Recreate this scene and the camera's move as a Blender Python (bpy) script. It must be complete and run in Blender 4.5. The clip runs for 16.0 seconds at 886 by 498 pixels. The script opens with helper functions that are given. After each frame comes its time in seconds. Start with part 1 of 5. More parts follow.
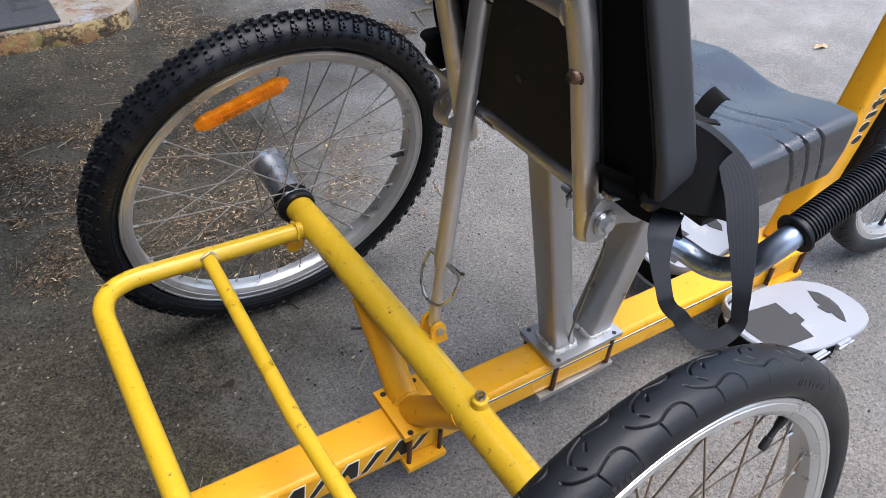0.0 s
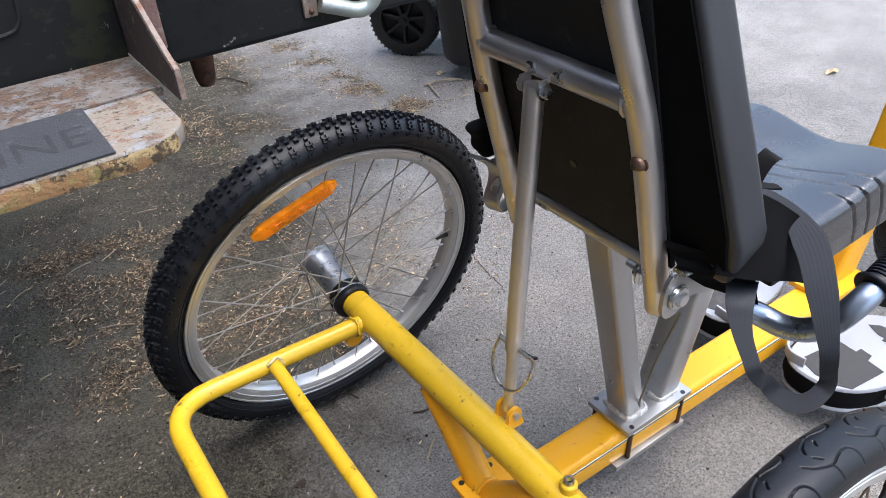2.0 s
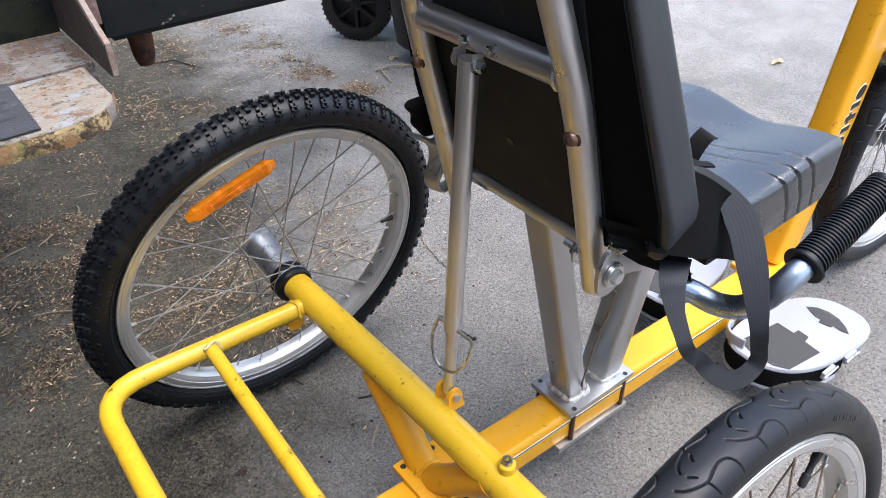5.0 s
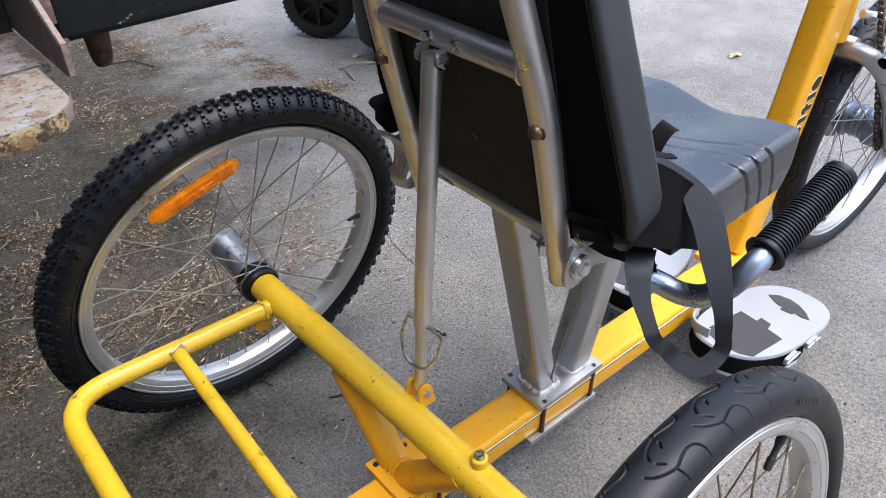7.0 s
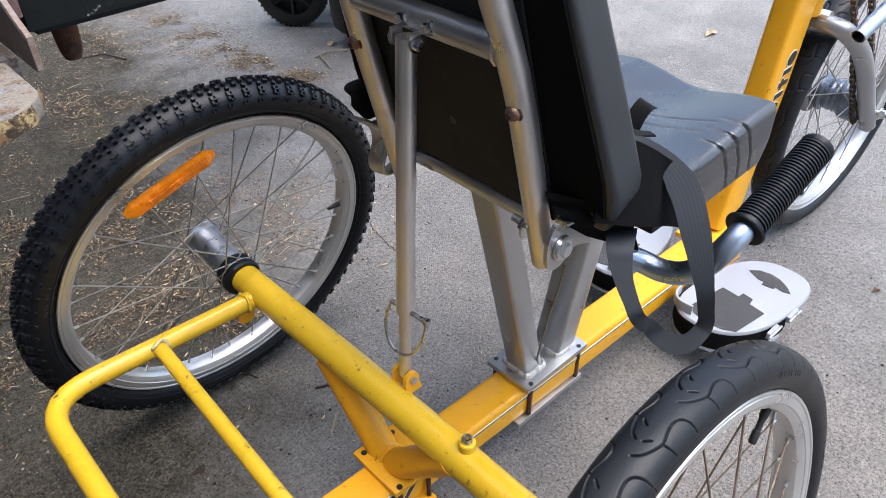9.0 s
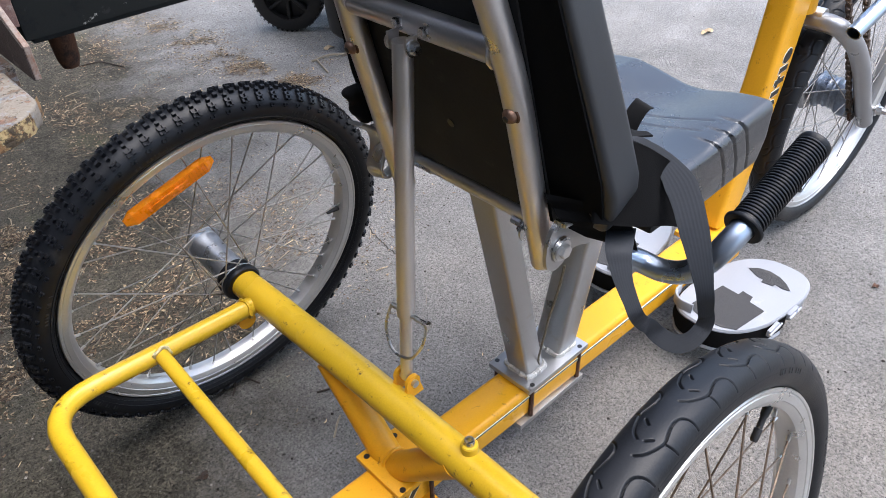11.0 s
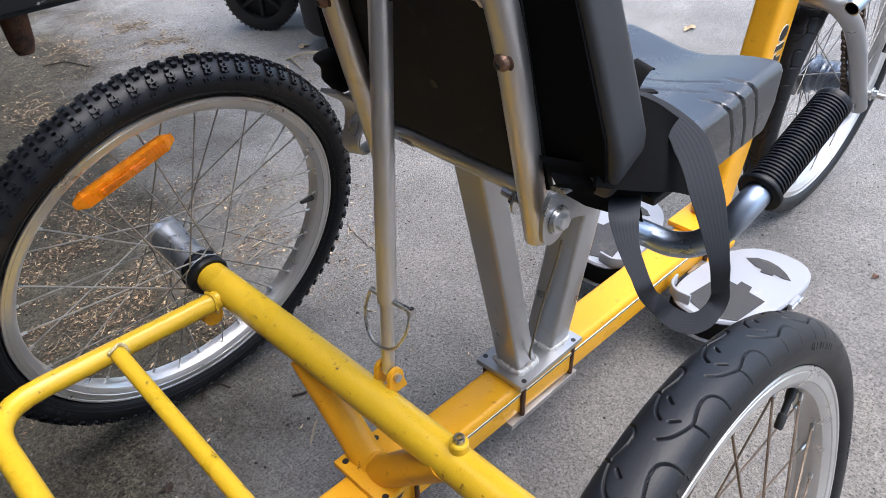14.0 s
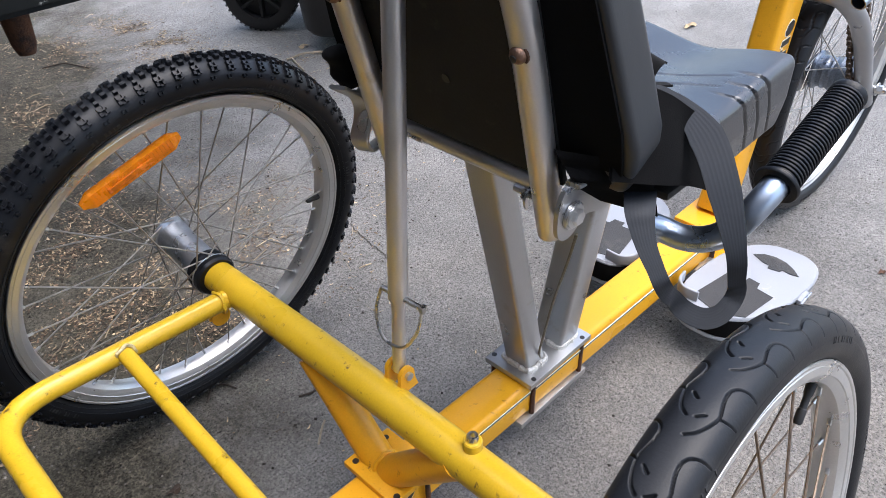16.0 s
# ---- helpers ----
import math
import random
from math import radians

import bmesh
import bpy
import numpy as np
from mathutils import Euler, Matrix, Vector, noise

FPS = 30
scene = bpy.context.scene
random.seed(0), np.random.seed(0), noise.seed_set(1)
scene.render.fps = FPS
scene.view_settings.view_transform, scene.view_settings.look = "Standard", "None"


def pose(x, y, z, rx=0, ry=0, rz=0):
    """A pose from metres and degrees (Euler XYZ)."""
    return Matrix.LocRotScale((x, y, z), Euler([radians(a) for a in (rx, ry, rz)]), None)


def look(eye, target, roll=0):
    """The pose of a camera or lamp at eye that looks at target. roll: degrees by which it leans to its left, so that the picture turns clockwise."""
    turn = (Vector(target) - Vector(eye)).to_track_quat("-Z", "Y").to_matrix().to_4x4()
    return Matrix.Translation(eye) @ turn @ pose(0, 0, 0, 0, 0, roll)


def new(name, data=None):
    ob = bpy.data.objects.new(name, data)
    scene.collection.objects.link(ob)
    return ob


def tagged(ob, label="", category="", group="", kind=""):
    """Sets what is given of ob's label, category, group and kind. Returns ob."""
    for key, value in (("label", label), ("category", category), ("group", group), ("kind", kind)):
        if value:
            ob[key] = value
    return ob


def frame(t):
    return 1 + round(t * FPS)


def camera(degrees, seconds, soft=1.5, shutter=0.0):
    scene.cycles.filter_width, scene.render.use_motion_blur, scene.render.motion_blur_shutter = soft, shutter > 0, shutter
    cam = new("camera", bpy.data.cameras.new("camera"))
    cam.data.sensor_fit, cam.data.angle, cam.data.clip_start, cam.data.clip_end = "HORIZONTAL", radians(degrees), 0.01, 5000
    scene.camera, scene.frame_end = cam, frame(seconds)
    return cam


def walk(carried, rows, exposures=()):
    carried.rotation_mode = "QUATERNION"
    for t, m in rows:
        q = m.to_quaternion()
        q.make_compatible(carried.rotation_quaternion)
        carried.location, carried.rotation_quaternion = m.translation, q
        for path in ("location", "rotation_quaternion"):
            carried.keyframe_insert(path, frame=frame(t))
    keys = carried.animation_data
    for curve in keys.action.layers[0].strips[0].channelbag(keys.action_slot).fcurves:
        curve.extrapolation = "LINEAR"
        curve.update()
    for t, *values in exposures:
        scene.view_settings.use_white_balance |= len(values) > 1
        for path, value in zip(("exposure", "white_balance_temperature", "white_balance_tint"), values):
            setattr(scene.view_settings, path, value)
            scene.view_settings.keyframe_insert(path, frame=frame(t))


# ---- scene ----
cam = camera(61.85, 16.0, 0.3)
PATH = [
    (0.0, -0.2880, -0.4403, 0.8164, 50.10, -3.47, -33.06),
    (0.5, -0.2975, -0.3959, 0.8025, 49.28, -1.70, -35.98),
    (1.0, -0.3099, -0.3892, 0.8062, 49.66, 0.55, -37.45),
    (1.5, -0.3127, -0.3928, 0.8340, 52.32, 1.67, -36.99),
    (2.0, -0.3156, -0.4005, 0.8485, 54.23, 2.47, -35.81),
    (2.5, -0.3198, -0.4029, 0.8514, 54.75, 2.61, -35.05),
    (3.0, -0.3172, -0.4052, 0.8469, 55.00, 2.53, -34.33),
    (3.5, -0.3173, -0.4066, 0.8440, 54.90, 2.32, -34.32),
    (4.0, -0.3130, -0.4070, 0.8405, 54.47, 1.62, -35.66),
    (4.5, -0.2983, -0.4101, 0.8344, 53.87, 1.02, -37.26),
    (7.0, -0.2988, -0.4118, 0.8319, 53.25, 0.18, -41.11),
    (7.5, -0.2961, -0.4118, 0.8317, 53.25, 0.21, -42.17),
    (8.0, -0.2945, -0.4117, 0.8303, 53.01, 0.41, -42.79),
    (8.5, -0.2948, -0.4118, 0.8284, 52.56, 0.66, -43.08),
    (9.0, -0.2956, -0.4115, 0.8280, 52.22, 0.87, -43.23),
    (11.5, -0.2961, -0.4120, 0.8297, 52.41, 1.58, -43.84),
    (12.0, -0.2963, -0.4119, 0.8280, 52.79, 1.18, -43.99),
    (12.5, -0.2941, -0.4111, 0.8217, 53.85, 0.85, -44.22),
    (13.0, -0.2818, -0.4070, 0.8122, 54.02, 0.93, -44.58),
    (13.5, -0.2757, -0.3949, 0.7830, 53.57, 1.05, -45.20),
    (14.0, -0.2774, -0.3846, 0.7640, 53.45, 1.19, -45.48),
    (14.5, -0.2819, -0.3703, 0.7609, 53.49, 1.09, -46.08),
    (15.0, -0.2813, -0.3704, 0.7572, 53.56, 1.25, -46.25),
    (15.5, -0.2834, -0.3722, 0.7576, 53.53, 1.32, -46.13),
    (16.0, -0.2841, -0.3745, 0.7583, 53.51, 1.44, -45.86),
]
walk(cam, [(t, pose(x, y, z, rx, ry, rz)) for t, x, y, z, rx, ry, rz in PATH], [(0.0, 1.47), (1.0, 1.46), (1.5, 1.54), (2.0, 1.74), (4.6, 1.84), (7.0, 1.62), (16.0, 1.61)])

# ---- light ----
world = bpy.data.worlds.new("world")
scene.world = world
world.use_nodes = True
wn = world.node_tree.nodes
sky = wn.new("ShaderNodeTexSky")
sky.sky_type = "NISHITA"
sky.sun_disc = False
sky.sun_elevation, sky.sun_rotation = radians(74), radians(146)
sky.air_density, sky.dust_density = 1.0, 3.0
world.node_tree.links.new(sky.outputs[0], wn["Background"].inputs[0])
wn["Background"].inputs[1].default_value = 0.15
sun = new("sun", bpy.data.lights.new("sun", "SUN"))
sun.data.energy, sun.data.angle, sun.data.color = 1.35, radians(60), (0.965, 0.99, 1.06)
sun.matrix_world = look((0.6, -0.9, 3.8), (0, 0, 0))


# ---- materials ----
def mat(name, base, rough=0.5, metal=0.0, var=0.15, scale=20.0, fine=300.0, bump=0.1, spec=0.5, dark=None, stain=0.0, stain_scale=6.0, coat=0.0, island=0.0, other=None):
    """A node material: colour varied at two scales, roughness variation, stains of another colour, fine relief."""
    m = bpy.data.materials.new(name)
    m.use_nodes = True
    t = m.node_tree
    n, l = t.nodes, t.links
    b = n["Principled BSDF"]
    co = n.new("ShaderNodeTexCoord")
    n1 = n.new("ShaderNodeTexNoise")
    n1.inputs["Scale"].default_value, n1.inputs["Detail"].default_value = scale, 6
    n2 = n.new("ShaderNodeTexNoise")
    n2.inputs["Scale"].default_value, n2.inputs["Detail"].default_value = fine, 3
    l.new(co.outputs["Object"], n1.inputs["Vector"])
    l.new(co.outputs["Object"], n2.inputs["Vector"])
    add = n.new("ShaderNodeMath")
    add.operation = "ADD"
    l.new(n1.outputs[0], add.inputs[0])
    l.new(n2.outputs[0], add.inputs[1])
    ramp = n.new("ShaderNodeMapRange")
    ramp.inputs["From Min"].default_value, ramp.inputs["From Max"].default_value = 0.65, 1.35
    ramp.inputs["To Min"].default_value, ramp.inputs["To Max"].default_value = 1 - var, 1 + var
    l.new(add.outputs[0], ramp.inputs["Value"])
    mul = n.new("ShaderNodeVectorMath")
    mul.operation = "SCALE"
    mul.inputs[0].default_value = base
    l.new(ramp.outputs[0], mul.inputs["Scale"])
    colour = mul.outputs[0]
    if island:
        g = n.new("ShaderNodeNewGeometry")
        r = n.new("ShaderNodeMapRange")
        r.inputs["To Min"].default_value, r.inputs["To Max"].default_value = 1 - island, 1 + island
        l.new(g.outputs["Random Per Island"], r.inputs["Value"])
        m2 = n.new("ShaderNodeVectorMath")
        m2.operation = "SCALE"
        l.new(colour, m2.inputs[0])
        l.new(r.outputs[0], m2.inputs["Scale"])
        colour = m2.outputs[0]
        if other:
            hop = n.new("ShaderNodeMath")
            hop.operation = "MULTIPLY"
            hop.inputs[1].default_value = 17.3
            l.new(g.outputs["Random Per Island"], hop.inputs[0])
            frac = n.new("ShaderNodeMath")
            frac.operation = "FRACT"
            l.new(hop.outputs[0], frac.inputs[0])
            m3 = n.new("ShaderNodeMix")
            m3.data_type = "RGBA"
            l.new(frac.outputs[0], m3.inputs["Factor"])
            l.new(colour, m3.inputs["A"])
            m3.inputs["B"].default_value = (*other, 1)
            colour = m3.outputs["Result"]
    if stain:
        n3 = n.new("ShaderNodeTexNoise")
        n3.inputs["Scale"].default_value, n3.inputs["Detail"].default_value, n3.inputs["Roughness"].default_value = stain_scale, 9, 0.7
        l.new(co.outputs["Object"], n3.inputs["Vector"])
        r3 = n.new("ShaderNodeMapRange")
        r3.inputs["From Min"].default_value, r3.inputs["From Max"].default_value = 0.62 - 0.25 * stain, 0.72 - 0.2 * stain
        l.new(n3.outputs[0], r3.inputs["Value"])
        mix = n.new("ShaderNodeMix")
        mix.data_type = "RGBA"
        l.new(r3.outputs[0], mix.inputs["Factor"])
        l.new(colour, mix.inputs["A"])
        mix.inputs["B"].default_value = (*(dark or tuple(c * 0.3 for c in base)), 1)
        colour = mix.outputs["Result"]
    l.new(colour, b.inputs["Base Color"])
    rr = n.new("ShaderNodeMapRange")
    rr.inputs["From Min"].default_value, rr.inputs["From Max"].default_value = 0.3, 0.7
    rr.inputs["To Min"].default_value, rr.inputs["To Max"].default_value = max(rough - 0.1, 0.03), min(rough + 0.12, 1)
    l.new(n1.outputs[0], rr.inputs["Value"])
    l.new(rr.outputs[0], b.inputs["Roughness"])
    b.inputs["Metallic"].default_value = metal
    b.inputs["Specular IOR Level"].default_value = spec
    b.inputs["Coat Weight"].default_value = coat
    b.inputs["Coat Roughness"].default_value = 0.15
    if bump:
        bp = n.new("ShaderNodeBump")
        bp.inputs["Strength"].default_value, bp.inputs["Distance"].default_value = bump, 0.002
        l.new(n2.outputs[0], bp.inputs["Height"])
        l.new(bp.outputs[0], b.inputs["Normal"])
    return m


YELLOW = mat("yellow_paint", (0.575, 0.363, 0.018), 0.33, 0, 0.09, 14, 500, 0.03, coat=0.25, spec=0.4, dark=(0.06, 0.035, 0.02), stain=0.05, stain_scale=95)
AMBER = mat("amber_paint", (0.72, 0.345, 0.016), 0.36, 0, 0.07, 14, 500, 0.02, coat=0.14, spec=0.25, dark=(0.22, 0.09, 0.02), stain=0.05, stain_scale=95)
STEEL = mat("bare_steel", (0.62, 0.605, 0.605), 0.36, 0.92, 0.05, 30, 700, 0.02, dark=(0.46, 0.41, 0.34), stain=0.02, stain_scale=14)
POST = mat("grey_steel", (0.47, 0.465, 0.46), 0.36, 0.85, 0.08, 25, 800, 0.03, dark=(0.40, 0.36, 0.30), stain=0.08, stain_scale=12)
CHROME = mat("chrome", (0.42, 0.49, 0.60), 0.30, 1.0, 0.05, 15, 400, 0.01)
ALLOY = mat("rim_alloy", (0.67, 0.665, 0.655), 0.34, 0.85, 0.06, 30, 500, 0.02)
ZINC = mat("zinc", (0.55, 0.55, 0.55), 0.3, 1.0, 0.1, 60, 700, 0.03)
SPOKE = mat("spoke_steel", (0.40, 0.375, 0.35), 0.45, 1.0, 0.1, 60, 700, 0.0)
RUST = mat("rusty_iron", (0.10, 0.045, 0.025), 0.8, 0.2, 0.35, 40, 300, 0.5, dark=(0.03, 0.018, 0.014), stain=0.5, stain_scale=30)
RUBBER = mat("tyre_rubber", (0.0046, 0.0056, 0.0080), 0.40, 0, 0.25, 25, 400, 0.06, spec=0.30, dark=(0.026, 0.025, 0.024), stain=0.05, stain_scale=18)
SLICK = mat("worn_tyre_rubber", (0.0052, 0.0062, 0.0085), 0.42, 0, 0.3, 9, 600, 0.08, spec=0.34, dark=(0.022, 0.022, 0.023), stain=0.14, stain_scale=14)
VINYL = mat("black_vinyl", (0.021, 0.0235, 0.0275), 0.40, 0, 0.14, 10, 1100, 0.09, spec=0.55)
CLOTH = mat("black_cloth", (0.0085, 0.0085, 0.009), 0.85, 0, 0.2, 20, 900, 0.2, spec=0.15)
BLACK = mat("black_felt", (0.0065, 0.0065, 0.0068), 0.9, 0, 0.25, 20, 900, 0.2, spec=0.06)
MARKS = mat("worn_rubber_marks", (0.020, 0.0205, 0.022), 0.6, 0, 0.3, 30, 400, 0.1)
GEAR = mat("gear_hub_steel", (0.20, 0.225, 0.265), 0.34, 0.9, 0.3, 50, 400, 0.1, dark=(0.05, 0.05, 0.055), stain=0.2, stain_scale=30)
HUB = mat("hub_steel", (0.47, 0.49, 0.53), 0.32, 0.9, 0.15, 60, 400, 0.05)
BOARD = mat("black_board", (0.0185, 0.0190, 0.0195), 0.7, 0, 0.2, 12, 400, 0.05, spec=0.25, dark=(0.045, 0.043, 0.038), stain=0.12, stain_scale=22)
WELD = mat("weld_bead", (0.50, 0.42, 0.22), 0.5, 0.2, 0.3, 120, 500, 0.5)
WEB = mat("belt_webbing", (0.026, 0.0295, 0.036), 0.62, 0, 0.16, 60, 1500, 0.05, spec=0.28)
PLASTIC = mat("black_plastic", (0.014, 0.014, 0.015), 0.45, 0, 0.15, 20, 600, 0.05)
ORANGE = mat("orange_reflector", (0.95, 0.27, 0.003), 0.25, 0, 0.2, 90, 1400, 0.15, coat=0.4)
WHITE = mat("white_plastic", (0.285, 0.30, 0.33), 0.4, 0, 0.05, 20, 500, 0.03, dark=(0.4, 0.38, 0.35), stain=0.12, stain_scale=20)
PAD = mat("grip_tape", (0.042, 0.042, 0.044), 0.85, 0, 0.25, 20, 1500, 0.5, dark=(0.09, 0.083, 0.075), stain=0.2, stain_scale=14)
DECAL = mat("black_decal", (0.015, 0.013, 0.012), 0.4, 0, 0.1, 20, 500, 0.0)
DECALW = mat("white_decal", (0.7, 0.68, 0.6), 0.4, 0, 0.1, 20, 500, 0.0)



def dusty(m, centre, reach, colour):
    """Fine pale dust specks lying in a hollow of a surface round centre."""
    n, l = m.node_tree.nodes, m.node_tree.links
    b = n["Principled BSDF"]
    co = n.new("ShaderNodeTexCoord")
    dist = n.new("ShaderNodeVectorMath")
    dist.operation = "DISTANCE"
    l.new(co.outputs["Object"], dist.inputs[0])
    dist.inputs[1].default_value = centre
    near = n.new("ShaderNodeMapRange")
    near.inputs["From Min"].default_value, near.inputs["From Max"].default_value = reach, reach * 0.2
    near.inputs["To Min"].default_value, near.inputs["To Max"].default_value = 0.0, 0.13
    l.new(dist.outputs["Value"], near.inputs["Value"])
    film_n, specks = n.new("ShaderNodeTexNoise"), n.new("ShaderNodeTexNoise")
    film_n.inputs["Scale"].default_value, film_n.inputs["Detail"].default_value = 40, 6
    specks.inputs["Scale"].default_value, specks.inputs["Detail"].default_value = 420, 3
    total = near.outputs[0]
    for t, k in ((film_n, 0.45), (specks, 0.55)):
        l.new(co.outputs["Object"], t.inputs["Vector"])
        add = n.new("ShaderNodeMath")
        add.operation = "MULTIPLY_ADD"
        l.new(t.outputs[0], add.inputs[0])
        add.inputs[1].default_value = k
        l.new(total, add.inputs[2])
        total = add.outputs[0]
    cut = n.new("ShaderNodeMapRange")
    cut.inputs["From Min"].default_value, cut.inputs["From Max"].default_value = 0.64, 0.82
    cut.inputs["To Max"].default_value = 0.5
    l.new(total, cut.inputs["Value"])
    mix = n.new("ShaderNodeMix")
    mix.data_type = "RGBA"
    l.new(cut.outputs[0], mix.inputs["Factor"])
    l.new(b.inputs["Base Color"].links[0].from_socket, mix.inputs["A"])
    mix.inputs["B"].default_value = (*colour, 1)
    l.new(mix.outputs["Result"], b.inputs["Base Color"])
    return m


SEAT_VINYL = dusty(mat("black_seat_vinyl", (0.0175, 0.0205, 0.0250), 0.29, 0, 0.14, 10, 1100, 0.10, spec=1.0), (0.300, -0.075, 0.488), 0.12, (0.13, 0.122, 0.105))


def asphalt():
    """Grey stone chips in worn binder, with large soft patches and brown dirt drifted along the trailer."""
    m = bpy.data.materials.new("asphalt")
    m.use_nodes = True
    n, l = m.node_tree.nodes, m.node_tree.links
    b = n["Principled BSDF"]
    co = n.new("ShaderNodeTexCoord")

    def tex(kind, scale, detail=4, rough=0.6):
        t = n.new(kind)
        t.inputs["Scale"].default_value = scale
        if kind == "ShaderNodeTexNoise":
            t.inputs["Detail"].default_value, t.inputs["Roughness"].default_value = detail, rough
        l.new(co.outputs["Object"], t.inputs["Vector"])
        return t

    def rng_map(src, a, c, lo, hi):
        r = n.new("ShaderNodeMapRange")
        for k, v in zip(("From Min", "From Max", "To Min", "To Max"), (a, c, lo, hi)):
            r.inputs[k].default_value = v
        l.new(src, r.inputs["Value"])
        return r.outputs[0]

    def math_node(op, x, y):
        k = n.new("ShaderNodeMath")
        k.operation = op
        l.new(x, k.inputs[0])
        if isinstance(y, float):
            k.inputs[1].default_value = y
        else:
            l.new(y, k.inputs[1])
        return k.outputs[0]

    chips = tex("ShaderNodeTexVoronoi", 400)
    sep = n.new("ShaderNodeSeparateColor")
    l.new(chips.outputs["Color"], sep.inputs[0])
    big, mid, fine = tex("ShaderNodeTexNoise", 1.3, 5), tex("ShaderNodeTexNoise", 9, 6, 0.65), tex("ShaderNodeTexNoise", 160, 4, 0.7)
    hollow = tex("ShaderNodeTexNoise", 310, 3, 0.7)
    pits = rng_map(hollow.outputs[0], 0.34, 0.46, 0.34, 1.06)
    k = math_node("MULTIPLY", math_node("MULTIPLY", rng_map(sep.outputs[0], 0.0, 1.0, 0.76, 1.24), pits), rng_map(big.outputs[0], 0.35, 0.65, 0.84, 1.14))
    k = math_node("MULTIPLY", k, rng_map(mid.outputs[0], 0.3, 0.7, 0.82, 1.16))
    k = math_node("MULTIPLY", k, rng_map(fine.outputs[0], 0.3, 0.7, 0.70, 1.30))
    # worn: paler towards the open yard, its brighter light painted into the asphalt
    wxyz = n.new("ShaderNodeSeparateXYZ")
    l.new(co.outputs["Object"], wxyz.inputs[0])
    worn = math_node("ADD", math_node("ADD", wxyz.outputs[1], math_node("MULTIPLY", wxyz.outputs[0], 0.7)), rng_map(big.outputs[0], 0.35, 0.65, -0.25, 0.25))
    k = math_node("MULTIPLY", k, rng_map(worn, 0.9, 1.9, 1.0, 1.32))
    col = n.new("ShaderNodeVectorMath")
    col.operation = "SCALE"
    col.inputs[0].default_value = (0.174, 0.1665, 0.1565)
    l.new(k, col.inputs["Scale"])
    # brown silt washed under the frame, thinning out into the yard
    silt_n = tex("ShaderNodeTexNoise", 2.4, 7, 0.6)
    silt_zone = math_node("ADD", rng_map(wxyz.outputs[1], -0.45, 0.25, 0.55, 0.0), rng_map(wxyz.outputs[0], 0.4, 1.6, 0.0, -0.5))
    silt = n.new("ShaderNodeMix")
    silt.data_type = "RGBA"
    l.new(rng_map(math_node("ADD", silt_zone, rng_map(silt_n.outputs[0], 0.3, 0.7, -0.35, 0.35)), 0.0, 0.7, 0.0, 0.75), silt.inputs["Factor"])
    brown = n.new("ShaderNodeVectorMath")
    brown.operation = "SCALE"
    brown.inputs[0].default_value = (0.165, 0.147, 0.126)
    l.new(k, brown.inputs["Scale"])
    l.new(col.outputs[0], silt.inputs["A"])
    l.new(brown.outputs[0], silt.inputs["B"])
    # dirt: thicker towards the trailer, broken up by noise
    xyz = n.new("ShaderNodeSeparateXYZ")
    l.new(co.outputs["Object"], xyz.inputs[0])
    zone = math_node("ADD", math_node("ADD", math_node("MULTIPLY", xyz.outputs[1], 0.576), rng_map(xyz.outputs[1], -0.2, 0.55, -0.42, 0.25)), math_node("MULTIPLY", xyz.outputs[0], -2.2))
    dn = tex("ShaderNodeTexNoise", 3.2, 8, 0.68)
    amt = math_node("ADD", zone, rng_map(dn.outputs[0], 0.3, 0.7, -0.36, 0.46))
    amt = rng_map(amt, -0.12, 0.55, 0.0, 0.92)
    dirt = n.new("ShaderNodeVectorMath")
    dirt.operation = "SCALE"
    dirt.inputs[0].default_value = (0.056, 0.050, 0.037)
    l.new(math_node("MULTIPLY", math_node("MULTIPLY", rng_map(fine.outputs[0], 0.3, 0.7, 0.40, 1.60), rng_map(sep.outputs[1], 0.0, 1.0, 0.5, 1.5)), math_node("MULTIPLY", math_node("MULTIPLY", pits, rng_map(tex("ShaderNodeTexNoise", 34, 5, 0.7).outputs[0], 0.3, 0.7, 0.62, 1.38)), rng_map(mid.outputs[0], 0.3, 0.7, 0.7, 1.3))), dirt.inputs["Scale"])
    # dry greyish mud lying open beside the step
    mud_n = tex("ShaderNodeTexNoise", 6.0, 7, 0.66)
    mud_zone = math_node("MULTIPLY", rng_map(xyz.outputs[0], -0.34, 0.06, 1.0, 0.0), rng_map(xyz.outputs[1], 0.36, 0.62, 0.0, 1.0))
    mud_k = math_node("MULTIPLY", mud_zone, rng_map(mud_n.outputs[0], 0.34, 0.62, 0.25, 1.0))
    mud_col = n.new("ShaderNodeVectorMath")
    mud_col.operation = "SCALE"
    mud_col.inputs[0].default_value = (0.160, 0.146, 0.114)
    l.new(math_node("MULTIPLY", rng_map(fine.outputs[0], 0.3, 0.7, 0.6, 1.4), pits), mud_col.inputs["Scale"])
    mud = n.new("ShaderNodeMix")
    mud.data_type = "RGBA"
    l.new(math_node("MULTIPLY", mud_k, 0.9), mud.inputs["Factor"])
    l.new(dirt.outputs[0], mud.inputs["A"])
    l.new(mud_col.outputs[0], mud.inputs["B"])
    mix = n.new("ShaderNodeMix")
    mix.data_type = "RGBA"
    l.new(amt, mix.inputs["Factor"])
    l.new(silt.outputs["Result"], mix.inputs["A"])
    l.new(mud.outputs["Result"], mix.inputs["B"])
    # moss tint in a few patches
    mn = tex("ShaderNodeTexNoise", 4.5, 6, 0.7)
    moss = n.new("ShaderNodeMix")
    moss.data_type = "RGBA"
